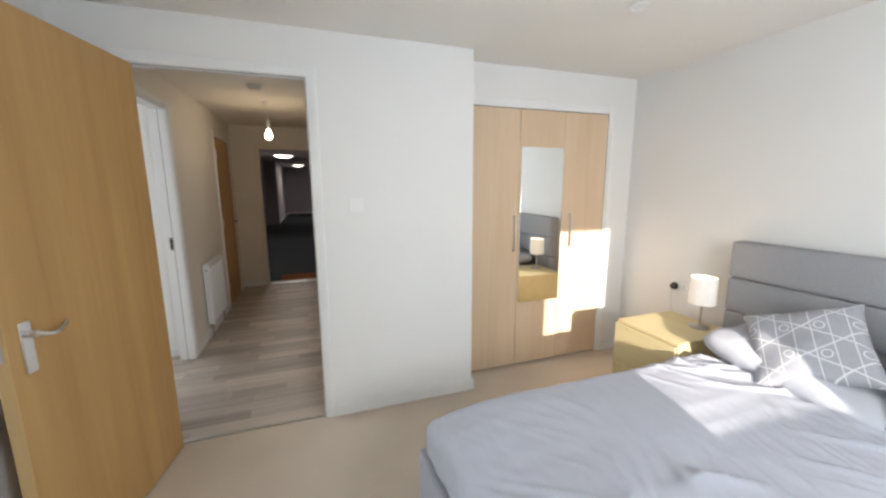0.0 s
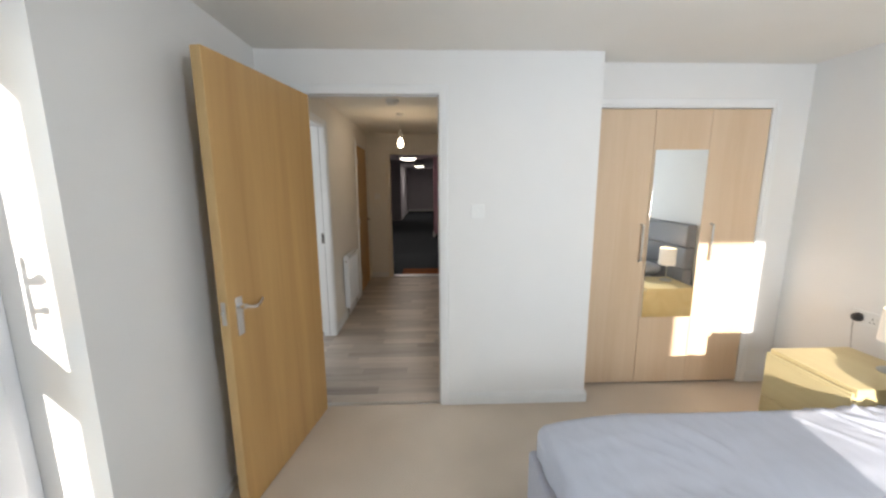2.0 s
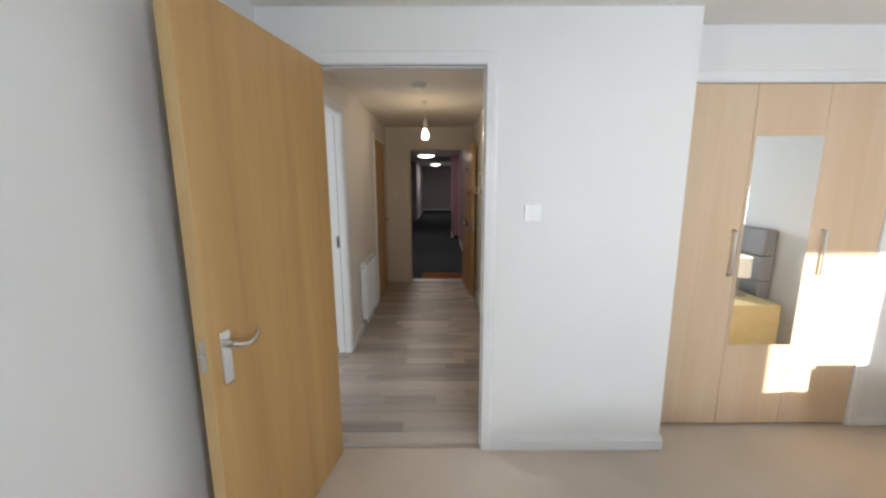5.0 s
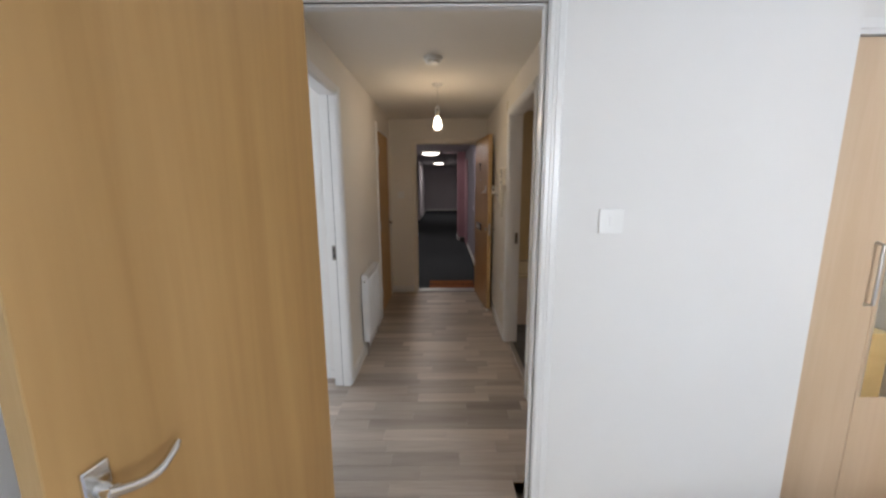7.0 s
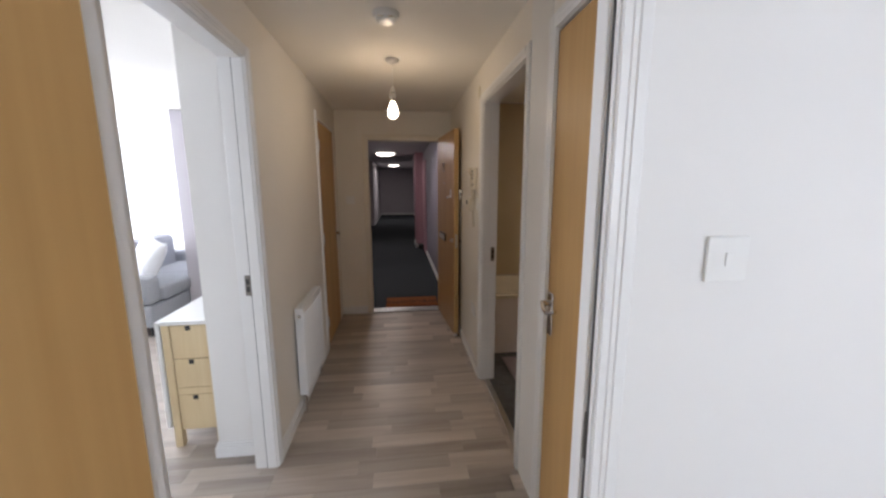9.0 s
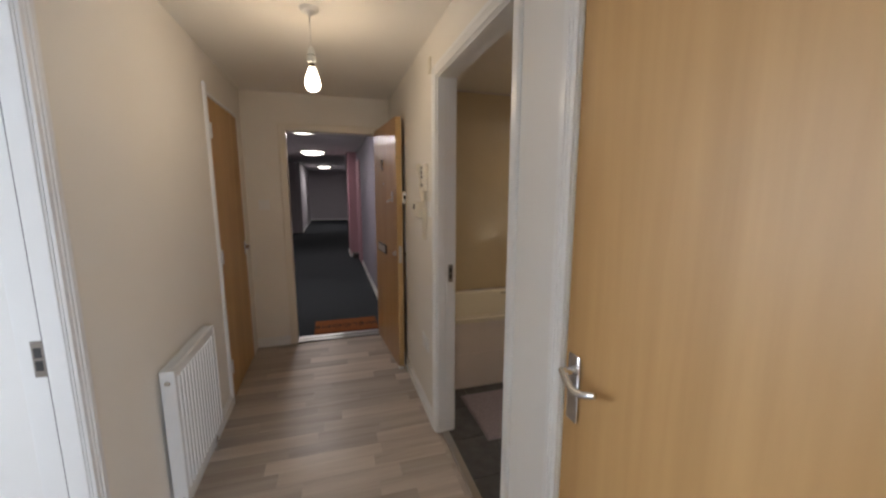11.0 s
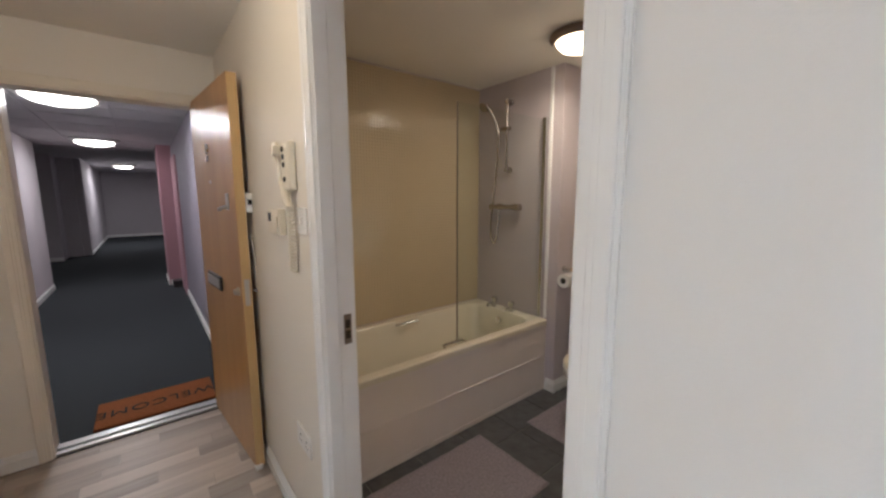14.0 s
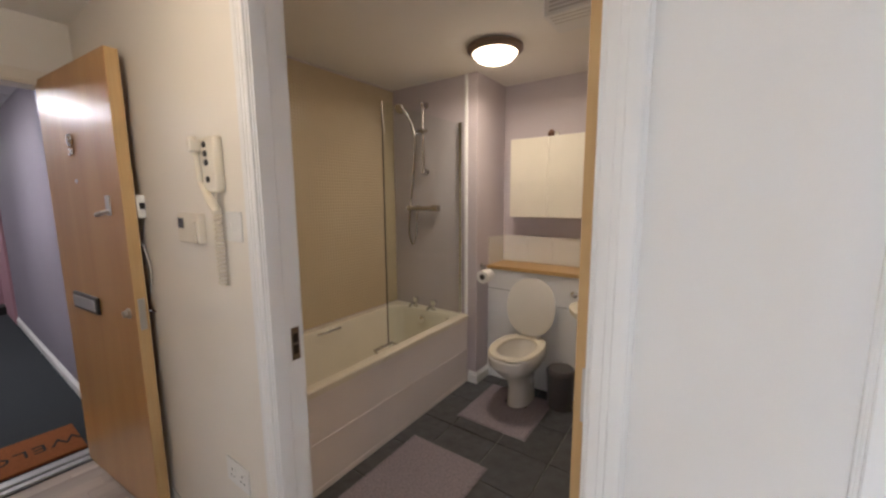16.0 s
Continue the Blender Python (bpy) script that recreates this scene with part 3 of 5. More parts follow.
def front_door_fittings(door):
    f = 0.0  # face seen from the hall
    w = 0.812
    bm = boxes(((0.165, f - 0.014, 0.882), (0.455, f - 0.0005, 0.962)), bevel=0.004)
    lb = part("letterbox", bm, "dark", door, "dark framed letterbox with a steel flap")
    part("flap", boxes(((0.184, f - 0.019, 0.896), (0.436, f - 0.0145, 0.948)), bevel=0.002), "satin", lb)
    bm = bmesh.new()
    ring = [(0.375 + 0.019 * math.cos(a), f - 0.006, 1.655 + 0.022 * math.sin(a)) for a in np.linspace(0, 2 * math.pi, 19)]
    tube(bm, ring, 0.006, 8, False)
    part("door_knocker", bm, "chrome", door, "small chrome knocker")
    bm = bmesh.new()
    for s in (-1, 1):
        tube(bm, [(0.375 - 0.020, f - 0.005, 1.605 + 0.013 * s), (0.375 + 0.020, f - 0.005, 1.605 - 0.013 * s)], 0.005, 8)
    part("door_numeral", bm, "chrome", door, "small chrome numeral")
    bm = bmesh.new()
    lathe(bm, [(0.009, 0), (0.008, 0.004), (0.004, 0.005)], (0.375, f, 1.48), 14, turn=Matrix.Rotation(radians(90), 4, "X"))
    part("peephole", bm, "satin", door)
    bm = boxes(((w - 0.145, f - 0.007, 1.335), (w - 0.105, f - 0.0005, 1.415)), bevel=0.003)
    pull = part("latch_pull", bm, "satin", door)
    bm = bmesh.new()
    tube(bm, [(w - 0.125, f - 0.006, 1.352), (w - 0.125, f - 0.03, 1.345), (w - 0.15, f - 0.036, 1.338)], 0.009, 10)
    part("pull_lip", bm, "satin", pull)
    bm = bmesh.new()
    lathe(bm, [(0.022, 0), (0.022, 0.006), (0.015, 0.009), (0.014, 0.022), (0.006, 0.024)], (w - 0.06, f, 0.935), 18, turn=Matrix.Rotation(radians(90), 4, "X"))
    part("mortice_escutcheon", bm, "satin", door)
    part("lock_face", boxes(((w - 0.0005, 0.010, 0.87), (w + 0.0015, 0.034, 1.0)), bevel=0.0004), "satin", door)
    rim = part("rim_lock", boxes(((w - 0.06, 0.0445, 1.325), (w + 0.004, 0.075, 1.415)), bevel=0.003), "plastic", door, "white rim lock box")
    part("lock_bolt", boxes(((w + 0.0035, 0.052, 1.36), (w + 0.012, 0.068, 1.385)), bevel=0.001), "dark", rim)
    bm = bmesh.new()
    lever = [(w - 0.055, 0.046, 0.93), (w - 0.055, 0.075, 0.93), (w + 0.01, 0.08, 0.93)]
    tube(bm, lever, 0.007, 10)
    part("lever", bm, "chrome", door)
    bm = bmesh.new()
    cable = [(w - 0.02 + 0.035 * math.sin(s * math.pi), 0.056 + 0.01 * s, 1.22 - 0.20 * s) for s in np.linspace(0, 1, 14)]
    tube(bm, cable, 0.0025, 6)
    part("cable", bm, "plastic", door)


front_door_fittings(d5)
structure("threshold_front", boxes(((FX0, EY + 0.02, -0.004), (FX1, EY + 0.055, 0.010)), ((FX0, EY + 0.075, -0.004), (FX1, EY + 0.13, 0.014)), bevel=0.003), "satin", "metal threshold strip under the front door", "threshold")
structure("threshold_bedroom", boxes(((BX0 + 0.005, 0.012, -0.002), (BX1 - 0.005, 0.045, 0.006)), bevel=0.002), "satin", "metal carpet strip in the bedroom doorway", "threshold")
structure("threshold_bathroom", boxes(((HR + 0.03, BO0 + 0.005, -0.004), (HR + 0.07, BO1 - 0.005, 0.006)), bevel=0.002), "satin", "metal strip in the bathroom doorway", "threshold")
for nm, at, ax in (("strike_plate", (HR + 0.078, BO1 - 0.0048, 0.965), "y"), ("strike_plate", (-0.064, LO1 - 0.0048, 0.98), "y"), ("strike_plate", (BX1 - 0.0048, 0.028, 0.96), "x")):
    x, y, z = at
    a, b = ((x - 0.013, y - 0.001, z - 0.05), (x + 0.013, y + 0.0015, z + 0.05)) if ax == "y" else ((x - 0.001, y - 0.013, z - 0.05), (x + 0.0015, y + 0.013, z + 0.05))
    sp = thing(nm, "small metal strike plate let into the door jamb", "strike plate")
    part("plate", boxes((a, b), bevel=0.0004), "brass", sp)
    g = 0.002
    for lo, hi in ((-0.032, -0.004), (0.004, 0.032)):
        c, d = ((x - 0.008, y - g, z + lo), (x + 0.008, y, z + hi)) if ax == "y" else ((x - g, y - 0.008, z + lo), (x, y + 0.008, z + hi))
        part("keep", boxes((c, d)), "dark", sp)

# ---- bedroom: windows ----


def balcony_door():
    x0, x1 = LX - 0.27, LX - 0.20
    top = thing("window_balcony_door", "white plastic glazed balcony door in a deep reveal", "balcony door")
    top["kind"] = "structure"
    y0, y1 = DY0 + 0.002, DY1 - 0.002
    part("window_frame", boxes(((x0, y0, 0.0), (x1, y0 + 0.055, 2.055)), ((x0, y1 - 0.055, 0.0), (x1, y1, 2.055)), ((x0, y0 + 0.055, 0.0), (x1, y1 - 0.055, 0.06)), ((x0, y0 + 0.055, 2.0), (x1, y1 - 0.055, 2.055)), bevel=0.004), "upvc", top)
    sash = part("sash", boxes(((x0 + 0.012, y0 + 0.057, 0.062), (x1 + 0.022, y0 + 0.135, 1.998)), ((x0 + 0.012, y1 - 0.135, 0.062), (x1 + 0.022, y1 - 0.057, 1.998)), ((x0 + 0.012, y0 + 0.135, 0.062), (x1 + 0.022, y1 - 0.135, 0.15)), ((x0 + 0.012, y0 + 0.135, 1.915), (x1 + 0.022, y1 - 0.135, 1.998)), ((x0 + 0.012, y0 + 0.135, 1.0), (x1 + 0.022, y1 - 0.135, 1.075)), bevel=0.005), "upvc", top)
    for z0, z1 in ((0.15, 1.0), (1.075, 1.915)):
        pane = part("pane", boxes(((x0 + 0.035, y0 + 0.13, z0 - 0.005), (x0 + 0.055, y1 - 0.13, z1 + 0.005))), "glass", top)
        pane.visible_shadow = False
    hp = part("handle_plate", boxes(((x1 + 0.0225, y1 - 0.190, 1.12), (x1 + 0.032, y1 - 0.160, 1.33)), bevel=0.004), "satin", top)
    bm = bmesh.new()
    tube(bm, [(x1 + 0.03, y1 - 0.175, 1.262), (x1 + 0.068, y1 - 0.175, 1.262), (x1 + 0.076, y1 - 0.164, 1.262), (x1 + 0.078, y1 - 0.125, 1.260), (x1 + 0.078, y1 - 0.095, 1.250), (x1 + 0.076, y1 - 0.077, 1.234)], [0.011, 0.011, 0.011, 0.010, 0.009, 0.007], 12)
    # Lever metal is darkened because it stands against bright daylight.
    part("lever", bm, "darkened_chrome", hp)
    bm = bmesh.new()
    lathe(bm, [(0.009, 0), (0.009, 0.030), (0.013, 0.034), (0.013, 0.044), (0.006, 0.050), (0.0, 0.051)], (x1 + 0.031, y1 - 0.155, 1.172), 16, turn=Matrix.Rotation(radians(90), 4, "Y"))
    part("lock_cylinder", bm, "satin", hp)


balcony_door()


def back_window():
    y0, y1 = BY - 0.22, BY - 0.15
    top = thing("window_bedroom", "small white plastic bedroom window", "window")
    top["kind"] = "structure"
    a, b, c, d = WX0 + 0.002, WX1 - 0.002, WZ0 + 0.002, WZ1 - 0.002
    part("window_frame", boxes(((a, y0, c), (a + 0.02, y1, d)), ((b - 0.02, y0, c), (b, y1, d)), ((a + 0.02, y0, c), (b - 0.02, y1, c + 0.02)), ((a + 0.02, y0, d - 0.02), (b - 0.02, y1, d)), bevel=0.003), "upvc", top)
    pane = part("pane", boxes(((a + 0.018, y0 + 0.03, c + 0.018), (b - 0.018, y0 + 0.05, d - 0.018))), "glass", top)
    pane.visible_shadow = False
    part("window_sill", boxes(((WX0 - 0.03, BY - 0.148, WZ0 - 0.022), (WX1 + 0.03, BY + 0.02, WZ0 + 0.003)), bevel=0.004), "trim", top)


back_window()
structure("ground", boxes(((-60, -60, -3.2), (60, 60, -3.0))), "outside", "dull ground far below the windows", "ground")

# ---- bedroom: wardrobe ----


def wardrobe():
    top = thing("wardrobe", "built-in beech wardrobe with a mirror on its middle door", "wardrobe")
    f = 0.203
    part("carcass", boxes(((2.083, 0.232, 0.0), (2.10, 0.78, 1.965)), ((3.224, 0.232, 0.0), (3.241, 0.78, 1.965)), ((2.10, 0.232, 1.948), (3.224, 0.78, 1.965)), ((2.10, 0.762, 0.0), (3.224, 0.78, 1.948)), ((2.10, 0.232, 0.0), (3.224, 0.762, 0.012))), "wardrobe", top)
    for k, (x0, x1, hx) in enumerate(((2.085, 2.455, 2.418), (2.458, 2.838, None), (2.841, 3.239, 2.914))):
        door = part("door", boxes(((x0, f, 0.014), (x1, f + 0.020, 1.962)), bevel=0.0015), "wardrobe", top)
        if hx is None:
            door.matrix_local = pose(x0, f, 0, 0, 0, -0.1) @ pose(-x0, -f, 0)
            part("mirror", boxes(((2.470, f - 0.006, 0.522), (2.836, f - 0.0006, 1.700)), bevel=0.0012), "mirror", door, "tall frameless mirror")
        else:
            bm = bmesh.new()
            pts = [(hx, f - 0.0005, 0.938), (hx, f - 0.028, 0.945), (hx, f - 0.030, 1.068), (hx, f - 0.028, 1.190), (hx, f - 0.0005, 1.197)]
            tube(bm, pts, 0.007, 10)
            part("handle", bm, "satin", door, "slim steel bar handle")
    casings = [bmesh.new() for k in range(3)]
    for w0, w1, d in ((0.0, 0.058, 0.010), (0.018, 0.055, 0.015)):
        box(casings[0], (3.2425 + w0, 0.2025, 0.0005), (3.2425 + w1, 0.205 - d, 1.967 + w1), 0.0015, 1)
        box(casings[1], (2.0, 0.2025, 1.9675 + w0), (3.2425, 0.205 - d, 1.9675 + w1), 0.0015, 1)
        box(casings[2], (2.000, 0.2025, 0.0005), (2.082 - w0, 0.205 - d, 1.967), 0.0015, 1)
    for bm in casings:
        part("architrave", bm, "trim", top, "white painted architrave", smooth=False)


wardrobe()

# ---- bedroom: bed ----
BX_FOOT, BX_HEAD, BY_NEAR, BY_FAR = 1.40, 3.385, -2.36, -0.885


def bed():
    top = thing("bed", "grey upholstered double bed against the wall", "bed")
    part("bed_base", boxes(((BX_FOOT - 0.035, BY_NEAR + 0.02, 0.02), (BX_HEAD, BY_FAR - 0.005, 0.345)), bevel=0.018), "bed_base", top)
    part("mattress", boxes(((BX_FOOT + 0.02, BY_NEAR + 0.04, 0.346), (BX_HEAD, BY_FAR - 0.04, 0.49)), bevel=0.05), "pillow", top)
    hb = part("headboard", boxes(((3.40, -2.52, 0.05), (3.492, -0.715, 0.445)), bevel=0.012), "headboard", top)
    for z0, z1 in ((0.447, 0.655), (0.657, 0.865), (0.867, 1.085)):
        part("headboard_panel", boxes(((3.392, -2.52, z0), (3.492, -0.715, z1)), bevel=0.016), "headboard", hb)


bed()


def fabric_sheet(name, x0, x1, y0, y1, top_z, drop, mat, parent=None, step=0.011, wrinkle=0.012, radius=0.06, seed=0.0):
    """A cloth lying flat and falling over its edges."""
    bm = bmesh.new()
    over = drop
    nx, ny = int((x1 - x0 + over) / step), int((y1 - y0 + 2 * over) / step)
    grid = []
    for i in range(nx + 1):
        row = []
        for j in range(ny + 1):
            s, t = x0 - over + (x1 - x0 + over) * i / nx, y0 - over + (y1 - y0 + 2 * over) * j / ny
            ox, oy = max(x0 - s, 0.0), max(y0 - t, t - y1, 0.0)
            o = math.hypot(ox, oy) if ox > 0 and oy > 0 else max(ox, oy)
            o = min(o, over * 1.12)
            ang = min(o / radius, math.pi / 2)
            out, down = radius * math.sin(ang), radius * (1 - math.cos(ang)) + max(o - radius * math.pi / 2, 0)
            ux, uy = (ox, oy) if o > 0 else (0, 0)
            l = math.hypot(ux, uy) or 1.0
            sx = -ux / l
            sy = (uy / l) * (1 if t > y1 else -1)
            p = Vector((max(s, x0) + sx * out, min(max(t, y0), y1) + sy * out, top_z - down))
            q = Vector((s * 1.2 + seed, t * 2.6, seed))
            h = noise.noise(q * 1.4) * 0.9 + noise.noise(q * 3.1 + Vector((5, 1, 2))) * 0.55 + (0.5 - abs(noise.noise(q * Vector((1.5, 4.0, 1)) + Vector((9, 3, 1))))) * 0.5
            warp = 0.9 * noise.noise(Vector((s * 2.2, t * 2.2, seed + 8)))
            h *= 0.36
            for fs, lean, amp, off in ((3.4, 0.85, 1.3, 4), (5.2, 0.5, 1.0, 11), (8.0, 1.1, 0.7, 17), (11.0, 0.7, 0.5, 23), (15.0, -0.4, 0.32, 29)):
                ridge = max(0.0, 1 - abs(noise.noise(Vector(((s + lean * t) * fs + warp, t * 1.3, seed + off)))) * 5.5)
                mask = max(0.0, noise.noise(Vector((s * 1.5 + off, t * 1.6, seed + off)))) * 2.2
                h += amp * ridge * ridge * min(1.0, mask)
            p.z += wrinkle * h * (0.5 if o > 0 else 1.0) - 0.034 * max(0.0, 1 - max(s - x0, 0.0) / 0.26) ** 1.6
            if o > radius:
                p.x += sx * wrinkle * 1.2 * noise.noise(Vector((t * 9, p.z * 3, seed)))
                p.y += sy * wrinkle * 1.2 * noise.noise(Vector((s * 9, p.z * 3, seed)))
            row.append(bm.verts.new(p))
        grid.append(row)
    for i in range(nx):
        for j in range(ny):
            bm.faces.new((grid[i][j], grid[i + 1][j], grid[i + 1][j + 1], grid[i][j + 1]))
    ob = finish(name, bm, mat, False)
    ob.data.shade_smooth()
    sol = ob.modifiers.new("thickness", "SOLIDIFY")
    sol.thickness, sol.offset = 0.012, -1
    return ob


duvet = fabric_sheet("duvet", BX_FOOT + 0.045, 2.93, BY_NEAR + 0.05, BY_FAR - 0.055, 0.520, 0.165, "sheet", wrinkle=0.023, radius=0.05)
tagged(duvet, "crumpled pale grey duvet spread over the bed", "duvet")


def pillow_mesh(w, h, t, seed=0.0, n=24, corner=0.0, power=0.5):
    bm = bmesh.new()
    sheets = []
    for side in (1, -1):
        g = []
        for i in range(n + 1):
            row = []
            for j in range(n + 1):
                u, v = 2 * i / n - 1, 2 * j / n - 1
                pinch = 1 - 0.04 * (1 - u * u) * abs(v) ** 3
                x = u * w / 2 * (1 - 0.09 * (abs(u) ** 4) * (1 - v * v) - corner * abs(v) ** 5)
                y = v * h / 2 * (1 - 0.07 * (abs(v) ** 4) * (1 - u * u) - corner * abs(u) ** 5) * pinch
                edge = max(0.0, (1 - abs(u) ** 2.6)) ** power * max(0.0, (1 - abs(v) ** 2.6)) ** power
                z = side * t / 2 * edge
                z += 0.02 * edge * noise.noise(Vector((x * 7, y * 7, seed + side))) + 0.008 * edge * noise.noise(Vector((x * 20, y * 14, seed)))
                row.append(bm.verts.new((x, y, z)))
            g.append(row)
        sheets.append(g)
        for i in range(n):
            for j in range(n):
                bm.faces.new((g[i][j], g[i + 1][j], g[i + 1][j + 1], g[i][j + 1]))
    bmesh.ops.remove_doubles(bm, verts=bm.verts, dist=0.0015)
    return bm


def lattice_cloth(name, base, line):
    """Woven cloth with a printed lattice of thin pale lines in three directions."""
    m = material(name, base, 0.9, vary=0.04, scale=60, bump=0.15, bump_scale=300, spec=0.15)
    n, l = m.node_tree.nodes, m.node_tree.links
    b = n["Principled BSDF"]
    geo = n.new("ShaderNodeTexCoord")
    total = None
    for ax, ay, pitch, width in ((1.0, 0.0, 0.06, 0.034), (0.5, 0.866, 0.12, 0.024), (0.5, -0.866, 0.12, 0.024)):
        dot = n.new("ShaderNodeVectorMath")
        dot.operation = "DOT_PRODUCT"
        dot.inputs[1].default_value = (ax / pitch, ay / pitch, 0)
        l.new(geo.outputs["Object"], dot.inputs[0])
        fr, sub, ab, gt = (n.new("ShaderNodeMath") for _ in range(4))
        fr.operation, sub.operation, ab.operation, gt.operation = "FRACT", "SUBTRACT", "ABSOLUTE", "LESS_THAN"
        sub.inputs[1].default_value, gt.inputs[1].default_value = 0.5, width
        l.new(dot.outputs["Value"], fr.inputs[0])
        l.new(fr.outputs[0], sub.inputs[0])
        l.new(sub.outputs[0], ab.inputs[0])
        l.new(ab.outputs[0], gt.inputs[0])
        if total is None:
            total = gt.outputs[0]
        else:
            mx = n.new("ShaderNodeMath")
            mx.operation = "MAXIMUM"
            l.new(total, mx.inputs[0])
            l.new(gt.outputs[0], mx.inputs[1])
            total = mx.outputs[0]
    wrap = []
    for axis, pitch in (("X", 0.12), ("Y", 0.13856)):
        sep, mul, fr, sub, back = n.new("ShaderNodeSeparateXYZ"), *(n.new("ShaderNodeMath") for _ in range(4))
        mul.operation, fr.operation, sub.operation, back.operation = "MULTIPLY", "FRACT", "SUBTRACT", "MULTIPLY"
        mul.inputs[1].default_value, sub.inputs[1].default_value, back.inputs[1].default_value = 1 / pitch, 0.5, pitch
        l.new(geo.outputs["Object"], sep.inputs[0])
        l.new(sep.outputs[axis], mul.inputs[0])
        l.new(mul.outputs[0], fr.inputs[0])
        l.new(fr.outputs[0], sub.inputs[0])
        l.new(sub.outputs[0], back.inputs[0])
        wrap.append(back.outputs[0])
    com, length = n.new("ShaderNodeCombineXYZ"), n.new("ShaderNodeVectorMath")
    length.operation = "LENGTH"
    l.new(wrap[0], com.inputs[0])
    l.new(wrap[1], com.inputs[1])
    l.new(com.outputs[0], length.inputs[0])
    outside, ringed, keep, both = (n.new("ShaderNodeMath") for _ in range(4))
    outside.operation, outside.inputs[1].default_value = "GREATER_THAN", 0.0155
    ringed.operation, ringed.inputs[1].default_value, ringed.inputs[2].default_value = "COMPARE", 0.017, 0.0024
    keep.operation, both.operation = "MULTIPLY", "MAXIMUM"
    l.new(length.outputs["Value"], outside.inputs[0])
    l.new(length.outputs["Value"], ringed.inputs[0])
    l.new(total, keep.inputs[0])
    l.new(outside.outputs[0], keep.inputs[1])
    l.new(keep.outputs[0], both.inputs[0])
    l.new(ringed.outputs[0], both.inputs[1])
    total = both.outputs[0]
    mix = n.new("ShaderNodeMix")
    mix.data_type = "RGBA"
    old = b.inputs["Base Color"].links[0].from_socket
    l.new(total, mix.inputs["Factor"])
    l.new(old, mix.inputs["A"])
    mix.inputs["B"].default_value = (*line, 1)
    l.new(mix.outputs["Result"], b.inputs["Base Color"])
    return m


M["lattice"] = lattice_cloth("lattice_cushion_cloth", (0.36, 0.36, 0.385), (0.66, 0.66, 0.66))


def pillow(name, m, w, h, t, mat, label, seed, category="pillow"):
    soft = category == "pillow"
    ob = finish(name, pillow_mesh(w, h, t, seed, 24, 0.14 if soft else -0.02, 0.36 if soft else 0.5), mat, False)
    ob.data.shade_smooth()
    ob.matrix_world = m
    return tagged(ob, label, category, "bed pillows")


pillow("pillow", pose(3.12, -1.27, 0.568, 0, -8, 90), 0.78, 0.47, 0.165, "pillow", "plump pale grey bed pillow lying flat", 1.0)
pillow("pillow", pose(3.12, -2.02, 0.568, 0, -8, 90), 0.70, 0.47, 0.165, "pillow", "plump pale grey bed pillow lying flat", 2.0)
pillow("cushion", pose(3.07, -1.295, 0.700, 0, -46, 6) @ pose(0, 0, 0, 0, 0, 119), 0.43, 0.40, 0.14, "lattice", "grey cushion with a white lattice print", 3.0, "cushion")
pillow("cushion", pose(3.09, -1.79, 0.705, 0, -46, -6) @ pose(0, 0, 0, 0, 0, 102), 0.43, 0.40, 0.14, "lattice", "grey cushion with a white lattice print", 4.0, "cushion")

# ---- bedroom: bedside ----


def nightstand():
    x0, x1, y0, y1, h = 2.845, 3.325, -0.845, -0.412, 0.555
    top = thing("nightstand", "yellow birch two-drawer bedside chest beside the bed", "nightstand")
    part("body", boxes(((x0 + 0.022, y0, 0.0), (x1, y0 + 0.02, h - 0.022)), ((x0 + 0.022, y1 - 0.02, 0.0), (x1, y1, h - 0.022)), ((x1 - 0.012, y0 + 0.02, 0.0), (x1, y1 - 0.02, h - 0.022)), ((x0 + 0.03, y0 + 0.02, 0.02), (x1 - 0.012, y1 - 0.02, 0.04)), bevel=0.0012), "birch", top)
    part("tabletop", boxes(((x0 + 0.022, y0, h - 0.0215), (x1, y1, h)), bevel=0.0015), "birch", top)
    for z0, z1 in ((0.285, 0.518), (0.03, 0.262)):
        bm = boxes(((x0, y0 + 0.001, z0), (x0 + 0.0215, y1 - 0.001, z1)), ((x0 - 0.0, y0 + 0.001, z1 + 0.001), (x0 + 0.012, y1 - 0.001, z1 + 0.018)), bevel=0.002)
        part("drawer", bm, "birch", top)


nightstand()


def table_lamp():
    c = (3.215, -0.70, 0.5555)
    top = thing("table_lamp", "small lit lamp with a cream drum shade on the bedside chest", "lamp", place=Matrix.Translation(c))
    bm = bmesh.new()
    lathe(bm, [(0.055, 0.0), (0.056, 0.004), (0.050, 0.010), (0.012, 0.018), (0.006, 0.022)], sides=32)
    part("base", bm, "satin", top)
    bm = bmesh.new()
    tube(bm, [(0, 0, 0.018), (0, 0, 0.24)], 0.0055, 12)
    part("stem", bm, "satin", top)
    bm = bmesh.new()
    lathe(bm, [(0.071, 0.155), (0.073, 0.155), (0.070, 0.315), (0.068, 0.315), (0.071, 0.157)], sides=40)
    part("shade", bm, "shade", top, "cream fabric drum shade")
    bm = bmesh.new()
    lathe(bm, [(0.012, 0.20), (0.014, 0.21), (0.022, 0.25), (0.018, 0.275), (0.0, 0.285)], sides=20)
    part("bulb", bm, "bulb", top)


table_lamp()


